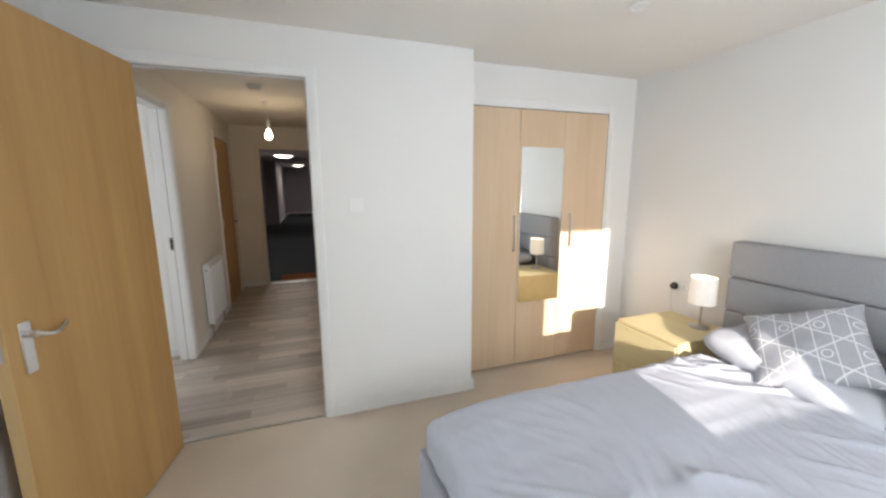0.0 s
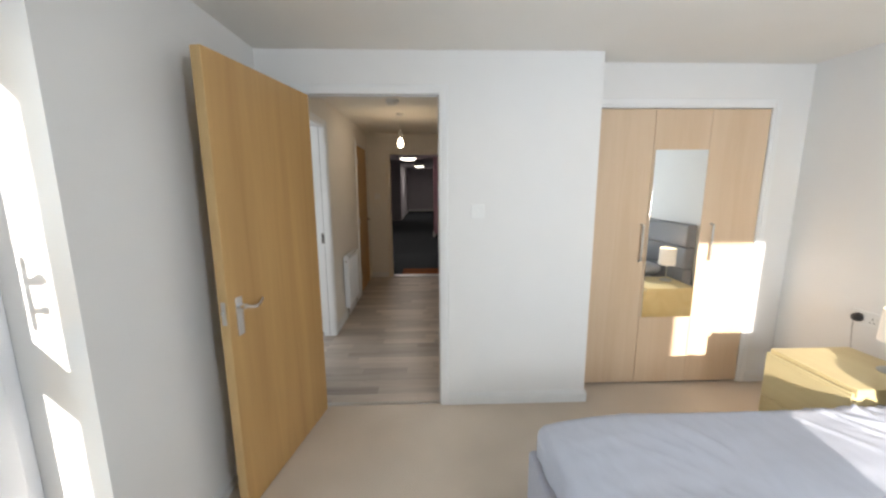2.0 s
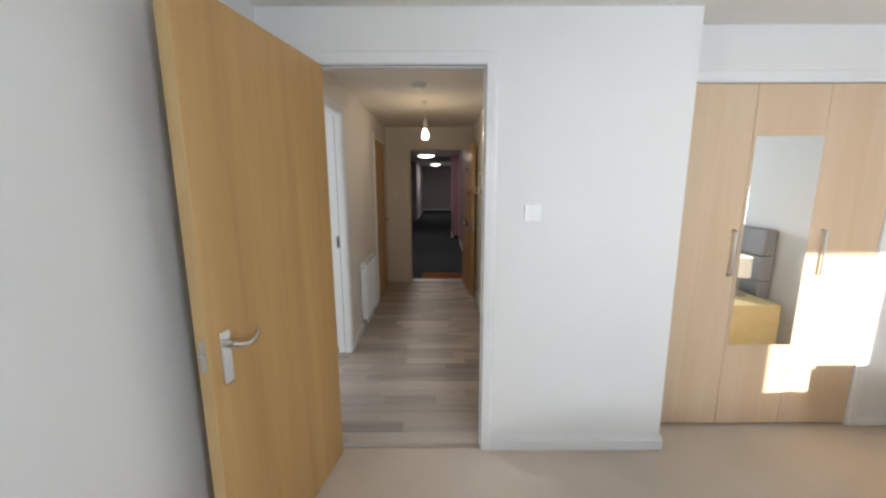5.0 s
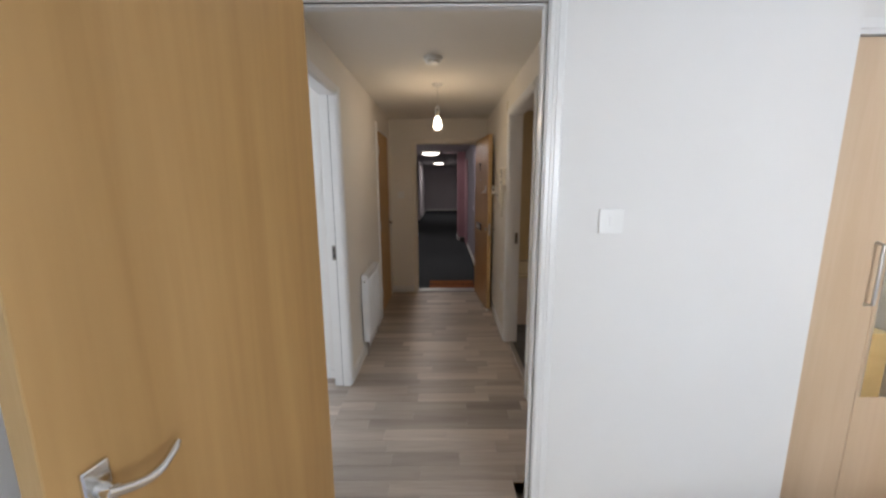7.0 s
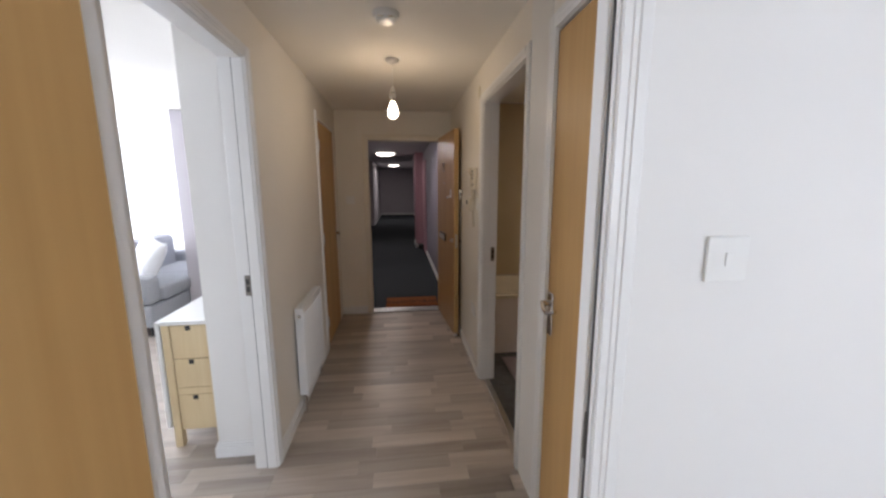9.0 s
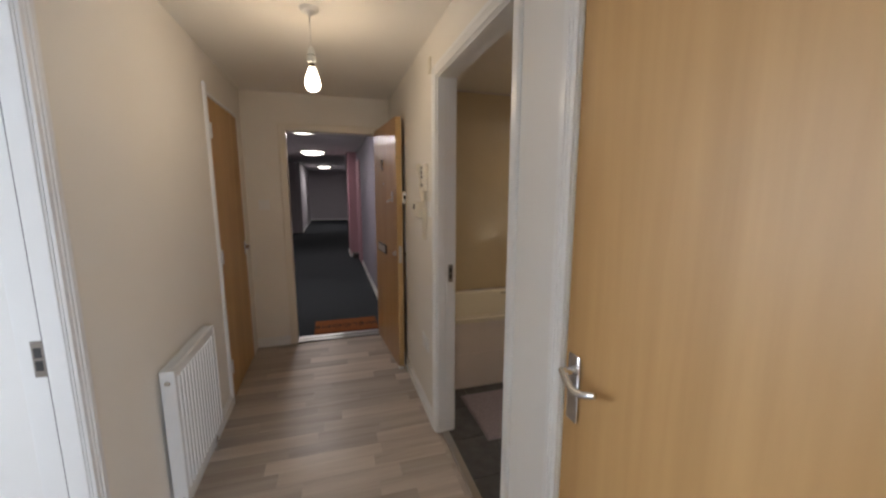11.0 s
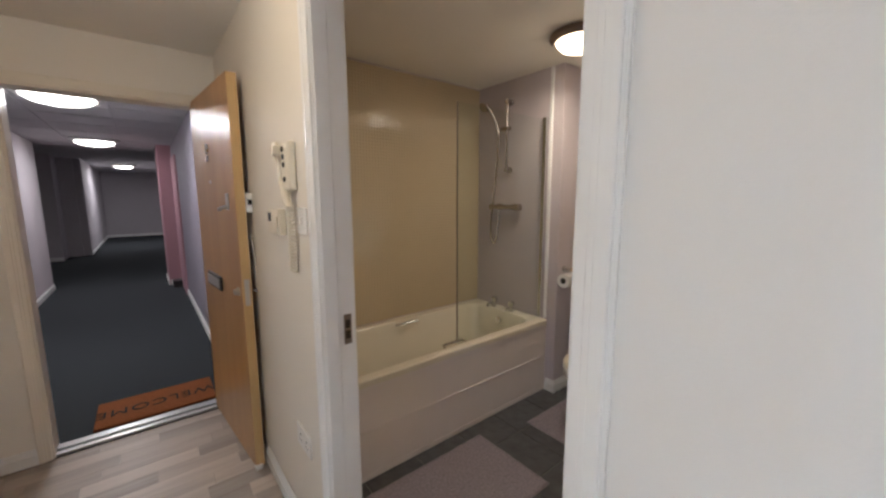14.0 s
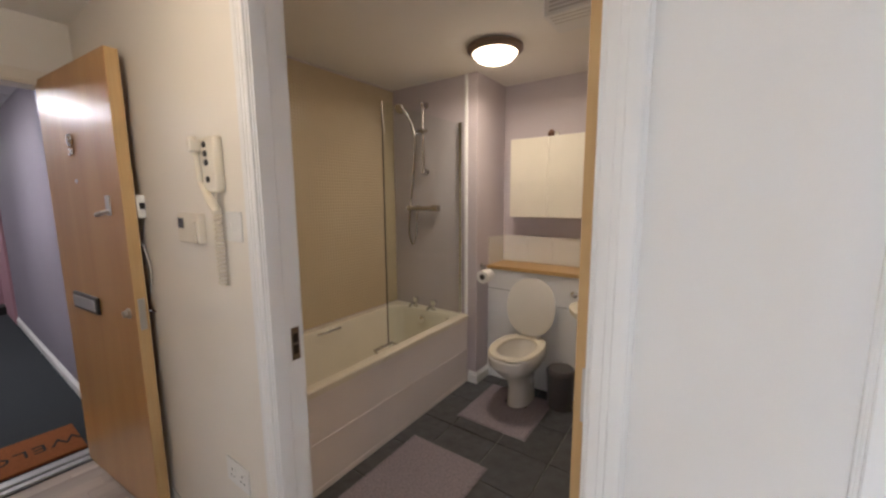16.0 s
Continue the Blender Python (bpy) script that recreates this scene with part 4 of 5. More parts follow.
def wall_plate(name, m, w, h, label, kind, rockers=1, category="switch"):
    """A plate in the local x-z plane, facing -y."""
    top = thing(name, label, category, place=m)
    part("plate", boxes(((-w / 2, -0.007, -h / 2), (w / 2, 0, h / 2)), bevel=0.003), "plastic", top)
    if kind == "switch":
        for k in range(rockers):
            x = (k - (rockers - 1) / 2) * 0.028
            bm = boxes(((-0.0065 + x, -0.010, -0.0125), (0.0065 + x, -0.0072, 0.0125)), bevel=0.0012)
            part("rocker", bm, "plastic", top)
    elif kind == "socket":
        for k in range(rockers):
            x = (k - (rockers - 1) / 2) * 0.066
            bm = boxes(((x - 0.003, -0.0076, 0.004), (x + 0.003, -0.0071, 0.013)), ((x - 0.014, -0.0076, -0.017), (x - 0.007, -0.0071, -0.012)), ((x + 0.007, -0.0076, -0.017), (x + 0.014, -0.0071, -0.012)))
            part("slot", bm, "dark", top)
            part("rocker", boxes(((x + 0.016, -0.0105, 0.008), (x + 0.026, -0.0072, 0.026)), bevel=0.0015), "plastic", top)
    return top


wall_plate("light_switch", pose(1.250, -0.001, 1.311), 0.084, 0.084, "white single light switch on the bedroom wall", "switch")
wall_plate("socket", pose(RX - 0.001, -0.335, 0.690, 0, 0, -90), 0.147, 0.088, "white double socket above the bedside chest", "socket", 2, "socket")


def lamp_plug():
    top = thing("lamp_plug", "black plug and thin grey cable of the bedside lamp", "plug")
    bm = bmesh.new()
    lathe(bm, [(0.027, 0), (0.027, 0.012), (0.020, 0.030), (0.008, 0.036)], (RX - 0.0105, -0.300, 0.690), 20, turn=Matrix.Rotation(radians(-90), 4, "Y"))
    part("plug_body", bm, "dark", top)
    bm = bmesh.new()
    pts = [(RX - 0.04, -0.300, 0.665), (RX - 0.035, -0.295, 0.62), (RX - 0.04, -0.31, 0.52), (RX - 0.06, -0.36, 0.42), (RX - 0.10, -0.45, 0.40)]
    tube(bm, pts, 0.003, 6)
    part("cable", bm, "satin", top)


lamp_plug()


def ceiling_spot():
    top = thing("ceiling_spotlight", "small unlit white recessed ceiling spotlight", "downlight", place=Matrix.Translation((2.499, -0.75, H)))
    bm = bmesh.new()
    lathe(bm, [(0.030, -0.001), (0.044, -0.001), (0.046, -0.006), (0.034, -0.011), (0.030, -0.005)], sides=32)
    part("bezel", bm, "plastic", top)
    bm = bmesh.new()
    lathe(bm, [(0.0, -0.004), (0.029, -0.003), (0.0301, -0.0015)], sides=24)
    part("lens", bm, "chrome", top)


ceiling_spot()

# ---- hall ----


def radiator():
    y0, y1, z0, z1 = 1.655, 2.19, 0.13, 0.710
    xb, xf = 0.012, 0.064
    top = thing("radiator", "white panel radiator fixed low on the hall wall", "radiator")
    part("panel", boxes(((xf - 0.012, y0 + 0.004, z0), (xf - 0.004, y1 - 0.004, z1 - 0.01))), "trim", top)
    n = 13
    for k in range(n):
        y = y0 + 0.03 + (y1 - y0 - 0.06) * (k + 0.5) / n
        part("flute", boxes(((xf - 0.006, y - 0.0105, z0 + 0.03), (xf + 0.003, y + 0.0105, z1 - 0.04)), bevel=0.0035), "trim", top)
    part("side_cover", boxes(((xb, y0, z0 + 0.01), (xf, y0 + 0.004, z1)), bevel=0.001), "trim", top)
    part("side_cover", boxes(((xb, y1 - 0.004, z0 + 0.01), (xf, y1, z1)), bevel=0.001), "trim", top)
    part("top_rim", boxes(((xb, y0 + 0.004, z1 - 0.006), (xb + 0.007, y1 - 0.004, z1)), ((xf - 0.012, y0 + 0.004, z1 - 0.012), (xf, y1 - 0.004, z1)), bevel=0.001), "trim", top)
    bm = bmesh.new()
    for k in range(34):
        y = y0 + 0.012 + (y1 - y0 - 0.024) * k / 33
        box(bm, (xb + 0.007, y - 0.002, z1 - 0.008), (xf - 0.012, y + 0.002, z1 - 0.003))
    part("grille", bm, "trim", top)
    bm = bmesh.new()
    lathe(bm, [(0.011, 0), (0.011, 0.006), (0.007, 0.009)], (0.038, y0, z1 - 0.05), 14, turn=Matrix.Rotation(radians(90), 4, "X"))
    part("end_plug", bm, "chrome", top)
    bm = bmesh.new()
    tube(bm, [(0.035, y0 + 0.03, z0 + 0.02), (0.035, y0 + 0.03, 0.05), (0.035, y0 + 0.03, 0.0)], 0.0075, 10)
    tube(bm, [(0.035, y0 + 0.03, 0.075), (0.035, y0 + 0.03, 0.12)], 0.014, 12)
    part("valve", bm, "chrome", top)
    bm = bmesh.new()
    tube(bm, [(0.035, y1 - 0.03, z0 + 0.02), (0.035, y1 - 0.03, 0.0)], 0.0075, 10)
    part("pipe", bm, "chrome", top)
    for y in (y0 + 0.10, y1 - 0.13):
        part("bracket", boxes(((0.0, y, z0 + 0.1), (xb + 0.004, y + 0.03, z1 - 0.1))), "trim", top)


radiator()


def pendant():
    top = thing("pendant_light", "bare lit bulb hanging on a white flex", "pendant light", place=Matrix.Translation((0.636, 1.960, H)))
    bm = bmesh.new()
    lathe(bm, [(0.043, 0.0), (0.043, -0.006), (0.034, -0.018), (0.010, -0.024), (0.004, -0.03)], sides=28)
    part("ceiling_rose", bm, "plastic", top)
    bm = bmesh.new()
    tube(bm, [(0, 0, -0.025), (0, 0, -0.1710)], 0.0022, 8)
    part("flex", bm, "plastic", top)
    bm = bmesh.new()
    lathe(bm, [(0.004, -0.1620), (0.010, -0.1700), (0.0165, -0.1800), (0.0175, -0.2020), (0.0205, -0.2065), (0.0205, -0.2340), (0.0165, -0.2380)], sides=24)
    part("lamp_holder", bm, "plastic", top)
    bm = bmesh.new()
    lathe(bm, [(0.0175, -0.2022), (0.0192, -0.2022), (0.0192, -0.2062), (0.0175, -0.2062)], sides=24)
    part("collar", bm, "dark", top)
    bm = bmesh.new()
    lathe(bm, [(0.0125, -0.2340), (0.0140, -0.2400), (0.0140, -0.2560), (0.0120, -0.2600)], sides=22)
    part("bulb_cap", bm, "brass", top)
    bm = bmesh.new()
    lathe(bm, [(0.0130, -0.2550), (0.0170, -0.2640), (0.0250, -0.2860), (0.0320, -0.3080), (0.0345, -0.3260), (0.0320, -0.3430), (0.0240, -0.3550), (0.0120, -0.3610), (0.0, -0.3620)], sides=32)
    part("bulb", bm, "bulb", top, "glowing warm bulb").visible_shadow = False


pendant()


def smoke_alarm():
    top = thing("smoke_alarm", "round white smoke alarm on the hall ceiling", "smoke alarm", place=Matrix.Translation((0.618, 1.310, H)))
    bm = bmesh.new()
    lathe(bm, [(0.062, 0), (0.062, -0.010), (0.056, -0.022), (0.040, -0.024)], sides=32)
    part("base", bm, "plastic", top)
    bm = bmesh.new()
    lathe(bm, [(0.046, -0.023), (0.044, -0.036), (0.034, -0.042), (0.0, -0.043)], sides=30)
    part("sensor_dome", bm, "plastic", top)
    part("vent_slot", boxes(((-0.035, -0.0475, -0.034), (-0.01, -0.043, -0.028)), ((0.01, -0.0475, -0.034), (0.035, -0.043, -0.028))), "cream_plastic", top)


smoke_alarm()


def intercom():
    top = thing("intercom_phone", "cream entry phone with a coiled cord on the hall wall", "intercom", place=Matrix.Translation((0, -0.147, -0.012)))
    x = HR
    body = part("base_unit", boxes(((x - 0.028, 2.277, 1.428), (x, 2.365, 1.590)), bevel=0.009), "cream_plastic", top)
    for k, z in enumerate((1.567, 1.541, 1.515, 1.466)):
        bm = bmesh.new()
        lathe(bm, [(0.0095, 0), (0.0095, 0.003), (0.006, 0.005)], (x - 0.028, 2.333 - 0.003 * k, z), 14, turn=Matrix.Rotation(radians(-90), 4, "Y"))
        part("button", bm, "dark", body)
    bm = bmesh.new()
    pts = [(x - 0.034 + 0.010 * math.sin(math.pi * s), 2.400 - 0.02 * s - 0.105 * max(s - 0.62, 0) / 0.38, 1.595 - 0.225 * s) for s in np.linspace(0, 1, 14)]
    tube(bm, pts, [0.011, 0.014, 0.014, 0.011, 0.009, 0.009, 0.009, 0.009, 0.009, 0.010, 0.012, 0.014, 0.014, 0.010], 12)
    part("handset", bm, "cream_plastic", top)
    part("cradle", boxes(((x - 0.05, 2.374, 1.55), (x, 2.400, 1.585)), bevel=0.004), "cream_plastic", top)
    bm = bmesh.new()
    pts, turns = [], 19
    for k in range(turns * 8 + 1):
        s = k / (turns * 8)
        a = 2 * math.pi * turns * s
        pts.append((x - 0.022 + 0.011 * math.cos(a), 2.305 - 0.002 * s + 0.013 * math.sin(a), 1.385 - 0.235 * s))
    tube(bm, pts, 0.0032, 6)
    tube(bm, [(x - 0.02, 2.30, 1.43), (x - 0.022, 2.303, 1.40), (x - 0.022, 2.305, 1.385)], 0.003, 6)
    part("coiled_cord", bm, "cream_plastic", top)


intercom()


def thermostat():
    top = thing("thermostat", "cream room thermostat with a small grey display", "thermostat")
    b = part("case", boxes(((HR - 0.026, 2.288, 1.252), (HR, 2.445, 1.352)), bevel=0.006), "cream_plastic", top)
    part("display", boxes(((HR - 0.0275, 2.391, 1.302), (HR - 0.0262, 2.433, 1.335)), bevel=0.0005), "screen", b)
    part("slider", boxes(((HR - 0.034, 2.295, 1.258), (HR - 0.0265, 2.325, 1.325)), bevel=0.004), "cream_plastic", b)


thermostat()
wall_plate("light_switch", pose(HR - 0.001, 2.095, 1.316, 0, 0, -90), 0.088, 0.088, "cream double light switch beside the entry phone", "switch", 2)
wall_plate("socket", pose(HR - 0.001, 2.210, 0.466, 0, 0, -90), 0.147, 0.088, "cream double socket low on the hall wall", "socket", 2, "socket")
wall_plate("light_switch", pose(0.135, EY - 0.001, 1.300), 0.088, 0.088, "cream blank plate beside the front door", "switch", 0)
chime = thing("door_chime", "small cream contact box high on the hall wall", "door contact")
part("case", boxes(((HR - 0.012, 2.060, 2.05), (HR, 2.100, 2.13)), bevel=0.003), "cream_plastic", chime)
stopper = thing("door_wedge", "white wedge under the open front door", "door wedge")
part("wedge", boxes(((1.165, 2.800, 0.0), (1.20, 2.845, 0.02)), bevel=0.004), "plastic", stopper)

# ---- bathroom ----


def ring(x0, x1, y0, y1, r, z, n=6):
    pts = []
    for cx, cy, a0 in ((x1 - r, y1 - r, 0), (x0 + r, y1 - r, 90), (x0 + r, y0 + r, 180), (x1 - r, y0 + r, 270)):
        for k in range(n + 1):
            a = radians(a0 + 90 * k / n)
            pts.append((cx + r * math.cos(a), cy + r * math.sin(a), z))
    return pts


def loft(bm, rings, close_last=True, close_first=False):
    made = [[bm.verts.new(p) for p in pts] for pts in rings]
    for r, s in zip(made, made[1:]):
        for k in range(len(r)):
            bm.faces.new((r[k], r[(k + 1) % len(r)], s[(k + 1) % len(r)], s[k]))
    if close_last:
        bm.faces.new(made[-1])
    if close_first:
        bm.faces.new(made[0][::-1])
    return bm


def bathtub():
    x0, x1, y0, y1, z = HR + 0.103, 3.012, 2.372, 3.087, 0.53
    top = thing("bathtub", "cream bathtub with a white side panel", "bathtub")
    bm = bmesh.new()
    loft(bm, [ring(x0, x1, y0, y1, 0.012, z - 0.035), ring(x0, x1, y0, y1, 0.012, z - 0.006), ring(x0 + 0.006, x1 - 0.006, y0 + 0.006, y1 - 0.006, 0.014, z),
              ring(x0 + 0.09, x1 - 0.10, y0 + 0.055, y1 - 0.06, 0.10, z), ring(x0 + 0.10, x1 - 0.11, y0 + 0.067, y1 - 0.072, 0.10, z - 0.012),
              ring(x0 + 0.17, x1 - 0.14, y0 + 0.10, y1 - 0.105, 0.13, z - 0.28), ring(x0 + 0.23, x1 - 0.18, y0 + 0.14, y1 - 0.145, 0.12, z - 0.37), ring(x0 + 0.30, x1 - 0.25, y0 + 0.2, y1 - 0.2, 0.1, z - 0.385)])
    part("tub", bm, "tub", top)
    panel = part("side_panel", boxes(((x0, y0 + 0.010, 0.001), (x1 - 0.002, y0 + 0.022, z - 0.036)), bevel=0.002), "acrylic", top, "white acrylic bath panel")
    part("panel_rib", boxes(((x0, y0 + 0.006, 0.255), (x1 - 0.002, y0 + 0.0098, 0.262)), ((x0, y0 + 0.005, z - 0.060), (x1 - 0.002, y0 + 0.0098, z - 0.037)), ((x0, y0 + 0.006, 0.002), (x1 - 0.002, y0 + 0.0098, 0.03)), bevel=0.0015), "acrylic", panel)
    for y in (2.83, 2.655):
        bm = bmesh.new()
        lathe(bm, [(0.022, 0), (0.022, 0.008), (0.014, 0.012), (0.014, 0.045), (0.026, 0.048), (0.026, 0.075), (0.018, 0.082), (0.0, 0.083)], (2.945, y, z), 18)
        tube(bm, [(2.945, y, z + 0.03), (2.88, y, z + 0.034), (2.865, y, z + 0.012)], 0.010, 10)
        part("tap", bm, "chrome", top)
    bm = bmesh.new()
    lathe(bm, [(0.028, 0), (0.028, 0.006), (0.012, 0.012), (0.0, 0.013)], (2.893, 2.735, 0.455), 18, turn=Matrix.Rotation(radians(-85), 4, "Y"))
    part("overflow", bm, "chrome", top)
    for y, za in ((2.455, 0.505), (3.005, 0.505)):
        bm = bmesh.new()
        s = 1 if y < 2.7 else -1
        tube(bm, [(2.14, y, za), (2.15, y + s * 0.035, za + 0.012), (2.30, y + s * 0.035, za + 0.012), (2.31, y, za)], 0.009, 10)
        part("grip", bm, "chrome", top)


bathtub()


def bath_screen():
    top = thing("bath_screen", "clear glass bath screen with chrome edges", "bath screen")
    part("pane", boxes(((2.210, 2.428, 0.548), (2.985, 2.434, 1.908)), bevel=0.001), "screen_glass", top).visible_shadow = False
    part("wall_rail", boxes(((2.982, 2.418, 0.540), (3.012, 2.444, 1.922)), bevel=0.003), "chrome", top)
    part("edge_seal", boxes(((2.205, 2.427, 0.548), (2.2095, 2.435, 1.908)), bevel=0.0005), "brass", top)
    part("bottom_seal", boxes(((2.210, 2.426, 0.532), (2.982, 2.436, 0.5475)), bevel=0.001), "screen_glass", top).visible_shadow = False


bath_screen()


def shower():
    top = thing("shower", "chrome shower mixer with riser rail, hose and hand shower", "shower", place=Matrix.Translation((0, 0.005, 0.010)))
    x = 3.014
    # Fittings use chrome browned in colour for the wall they reflect.
    bm = bmesh.new()
    tube(bm, [(x - 0.045, 2.745, 1.575), (x - 0.045, 2.745, 2.09)], 0.010, 14)
    part("riser_rail", bm, "darkened_chrome", top)
    for z in (1.585, 2.075):
        bm = bmesh.new()
        lathe(bm, [(0.026, 0), (0.026, 0.012), (0.018, 0.02), (0.018, 0.055), (0.008, 0.062)], (x, 2.745, z), 18, turn=Matrix.Rotation(radians(-90), 4, "Y"))
        part("rail_bracket", bm, "darkened_chrome", top)
    bm = boxes(((x - 0.075, 2.715, 1.865), (x - 0.03, 2.775, 1.895)), bevel=0.008)
    tube(bm, [(x - 0.06, 2.70, 1.88), (x - 0.06, 2.79, 1.88)], 0.012, 12)
    part("slider", bm, "darkened_chrome", top)
    bm = bmesh.new()
    tube(bm, [(x - 0.075, 2.80, 1.85), (x - 0.09, 2.815, 1.93), (x - 0.115, 2.84, 2.00), (x - 0.14, 2.855, 2.035)], [0.011, 0.012, 0.012, 0.014], 12)
    lathe(bm, [(0.012, -0.012), (0.036, 0.0), (0.040, 0.012), (0.036, 0.02), (0.0, 0.021)], (x - 0.16, 2.865, 2.043), 22, turn=Matrix.Rotation(radians(-125), 4, "Y"))
    part("hand_shower", bm, "darkened_chrome", top)
    bm = bmesh.new()
    ctrl = [(x - 0.075, 2.80, 1.85), (x - 0.06, 2.83, 1.6), (x - 0.05, 2.88, 1.30), (x - 0.045, 2.90, 1.12), (x - 0.045, 2.865, 1.02), (x - 0.045, 2.83, 1.10), (x - 0.045, 2.815, 1.29)]
    pts = []
    for a, b, c, d in zip([ctrl[0]] + ctrl[:-2], ctrl[:-1], ctrl[1:], ctrl[2:] + [ctrl[-1]]):
        a, b, c, d = map(Vector, (a, b, c, d))
        for s in np.linspace(0, 1, 7, endpoint=False):
            pts.append(0.5 * ((2 * b) + (c - a) * s + (2 * a - 5 * b + 4 * c - d) * s * s + (3 * b - a - 3 * c + d) * s ** 3))
    tube(bm, pts, 0.008, 8)
    part("hose", bm, "darkened_chrome", top)
    bm = bmesh.new()
    tube(bm, [(x - 0.045, 2.90, 1.308), (x - 0.045, 2.885, 1.308), (x - 0.045, 2.86, 1.308), (x - 0.045, 2.66, 1.308), (x - 0.045, 2.645, 1.308), (x - 0.045, 2.61, 1.308)], [0.026, 0.026, 0.018, 0.018, 0.026, 0.026], 18)
    for y in (2.84, 2.69):
        lathe(bm, [(0.030, 0), (0.028, 0.008), (0.014, 0.012), (0.014, 0.04)], (x, y, 1.308), 16, turn=Matrix.Rotation(radians(-90), 4, "Y"))
    part("mixer_bar", bm, "darkened_chrome", top)


shower()


def mosaic():
    """Glazed wall covering with a fine square relief."""
    m = material("tan_glazed_wall_tile", (0.55, 0.458, 0.312), 0.14, vary=0.03, scale=4)
    n, l = m.node_tree.nodes, m.node_tree.links
    geo, brick, bp = n.new("ShaderNodeTexCoord"), n.new("ShaderNodeTexBrick"), n.new("ShaderNodeBump")
    sep, com, add = n.new("ShaderNodeSeparateXYZ"), n.new("ShaderNodeCombineXYZ"), n.new("ShaderNodeMath")
    l.new(geo.outputs["Object"], sep.inputs[0])
    l.new(sep.outputs["X"], add.inputs[0])
    l.new(sep.outputs["Y"], add.inputs[1])
    l.new(add.outputs[0], com.inputs["X"])
    l.new(sep.outputs["Z"], com.inputs["Y"])
    l.new(com.outputs[0], brick.inputs["Vector"])
    brick.offset = 0.0
    for key, value in (("Scale", 1.0), ("Mortar Size", 0.0058), ("Mortar Smooth", 1.0), ("Brick Width", 0.021), ("Row Height", 0.021)):
        brick.inputs[key].default_value = value
    bp.inputs["Strength"].default_value, bp.inputs["Distance"].default_value, bp.invert = 0.9, 0.0022, True
    l.new(brick.outputs["Fac"], bp.inputs["Height"])
    l.new(bp.outputs[0], n["Principled BSDF"].inputs["Normal"])
    return m


M["mosaic"] = mosaic()
bt = thing("wall_tiling_bath", "tan glazed wall covering above the bath", "wall tiling")
bt["kind"] = "structure"
part("tile_panel", boxes(((HR + 0.101, 3.084, 0.535), (3.013, 3.0895, H - 0.012))), "mosaic", bt, smooth=False)
part("tile_panel", boxes(((HR + 0.1005, 2.40, 0.535), (HR + 0.106, 3.083, H - 0.012))), "mosaic", bt, smooth=False)
part("tile_panel", boxes(((3.0085, 2.40, 0.535), (3.0145, 3.083, 2.18))), "bath_wall", bt, smooth=False)
part("corner_trim", boxes(((3.000, 2.385, 0.535), (3.018, 2.405, H - 0.002)), bevel=0.003), "trim", bt, smooth=False)


def cistern_box():
    top = thing("cistern_boxing", "white cistern boxing with an oak ledge", "cistern boxing")
    part("front_panel", boxes(((3.190, 1.102, 0.001), (3.206, 2.308, 0.860)), bevel=0.001), "trim", top)
    part("panel_joint", boxes(((3.1885, 2.11, 0.708), (3.1899, 2.308, 0.711))), "dark", top)
    part("panel_joint", boxes(((3.1885, 1.102, 0.64), (3.1899, 1.76, 0.643))), "dark", top)
    part("ledge", boxes(((3.172, 1.102, 0.861), (3.449, 2.308, 0.889)), bevel=0.003), "ledge_wood", top, "oak-topped ledge")
    bm = bmesh.new()
    lathe(bm, [(0.024, 0), (0.024, 0.006), (0.017, 0.009), (0.0, 0.010)], (3.190, 1.655, 0.745), 20, turn=Matrix.Rotation(radians(-90), 4, "Y"))
    part("flush_button", bm, "chrome", top)


cistern_box()
sb = thing("splashback", "white glazed splashback tiles above the ledge", "tiling")
for k in range(6):
    part("tile", boxes(((3.441, 2.300 - 0.2 * (k + 1) + 0.0006, 0.890), (3.4495, 2.300 - 0.2 * k - 0.0006, 1.098)), bevel=0.0012), "ceramic", sb)
part("tile", boxes(((3.192, 2.3015, 0.890), (3.438, 2.3095, 1.098)), bevel=0.0012), "ceramic", sb)


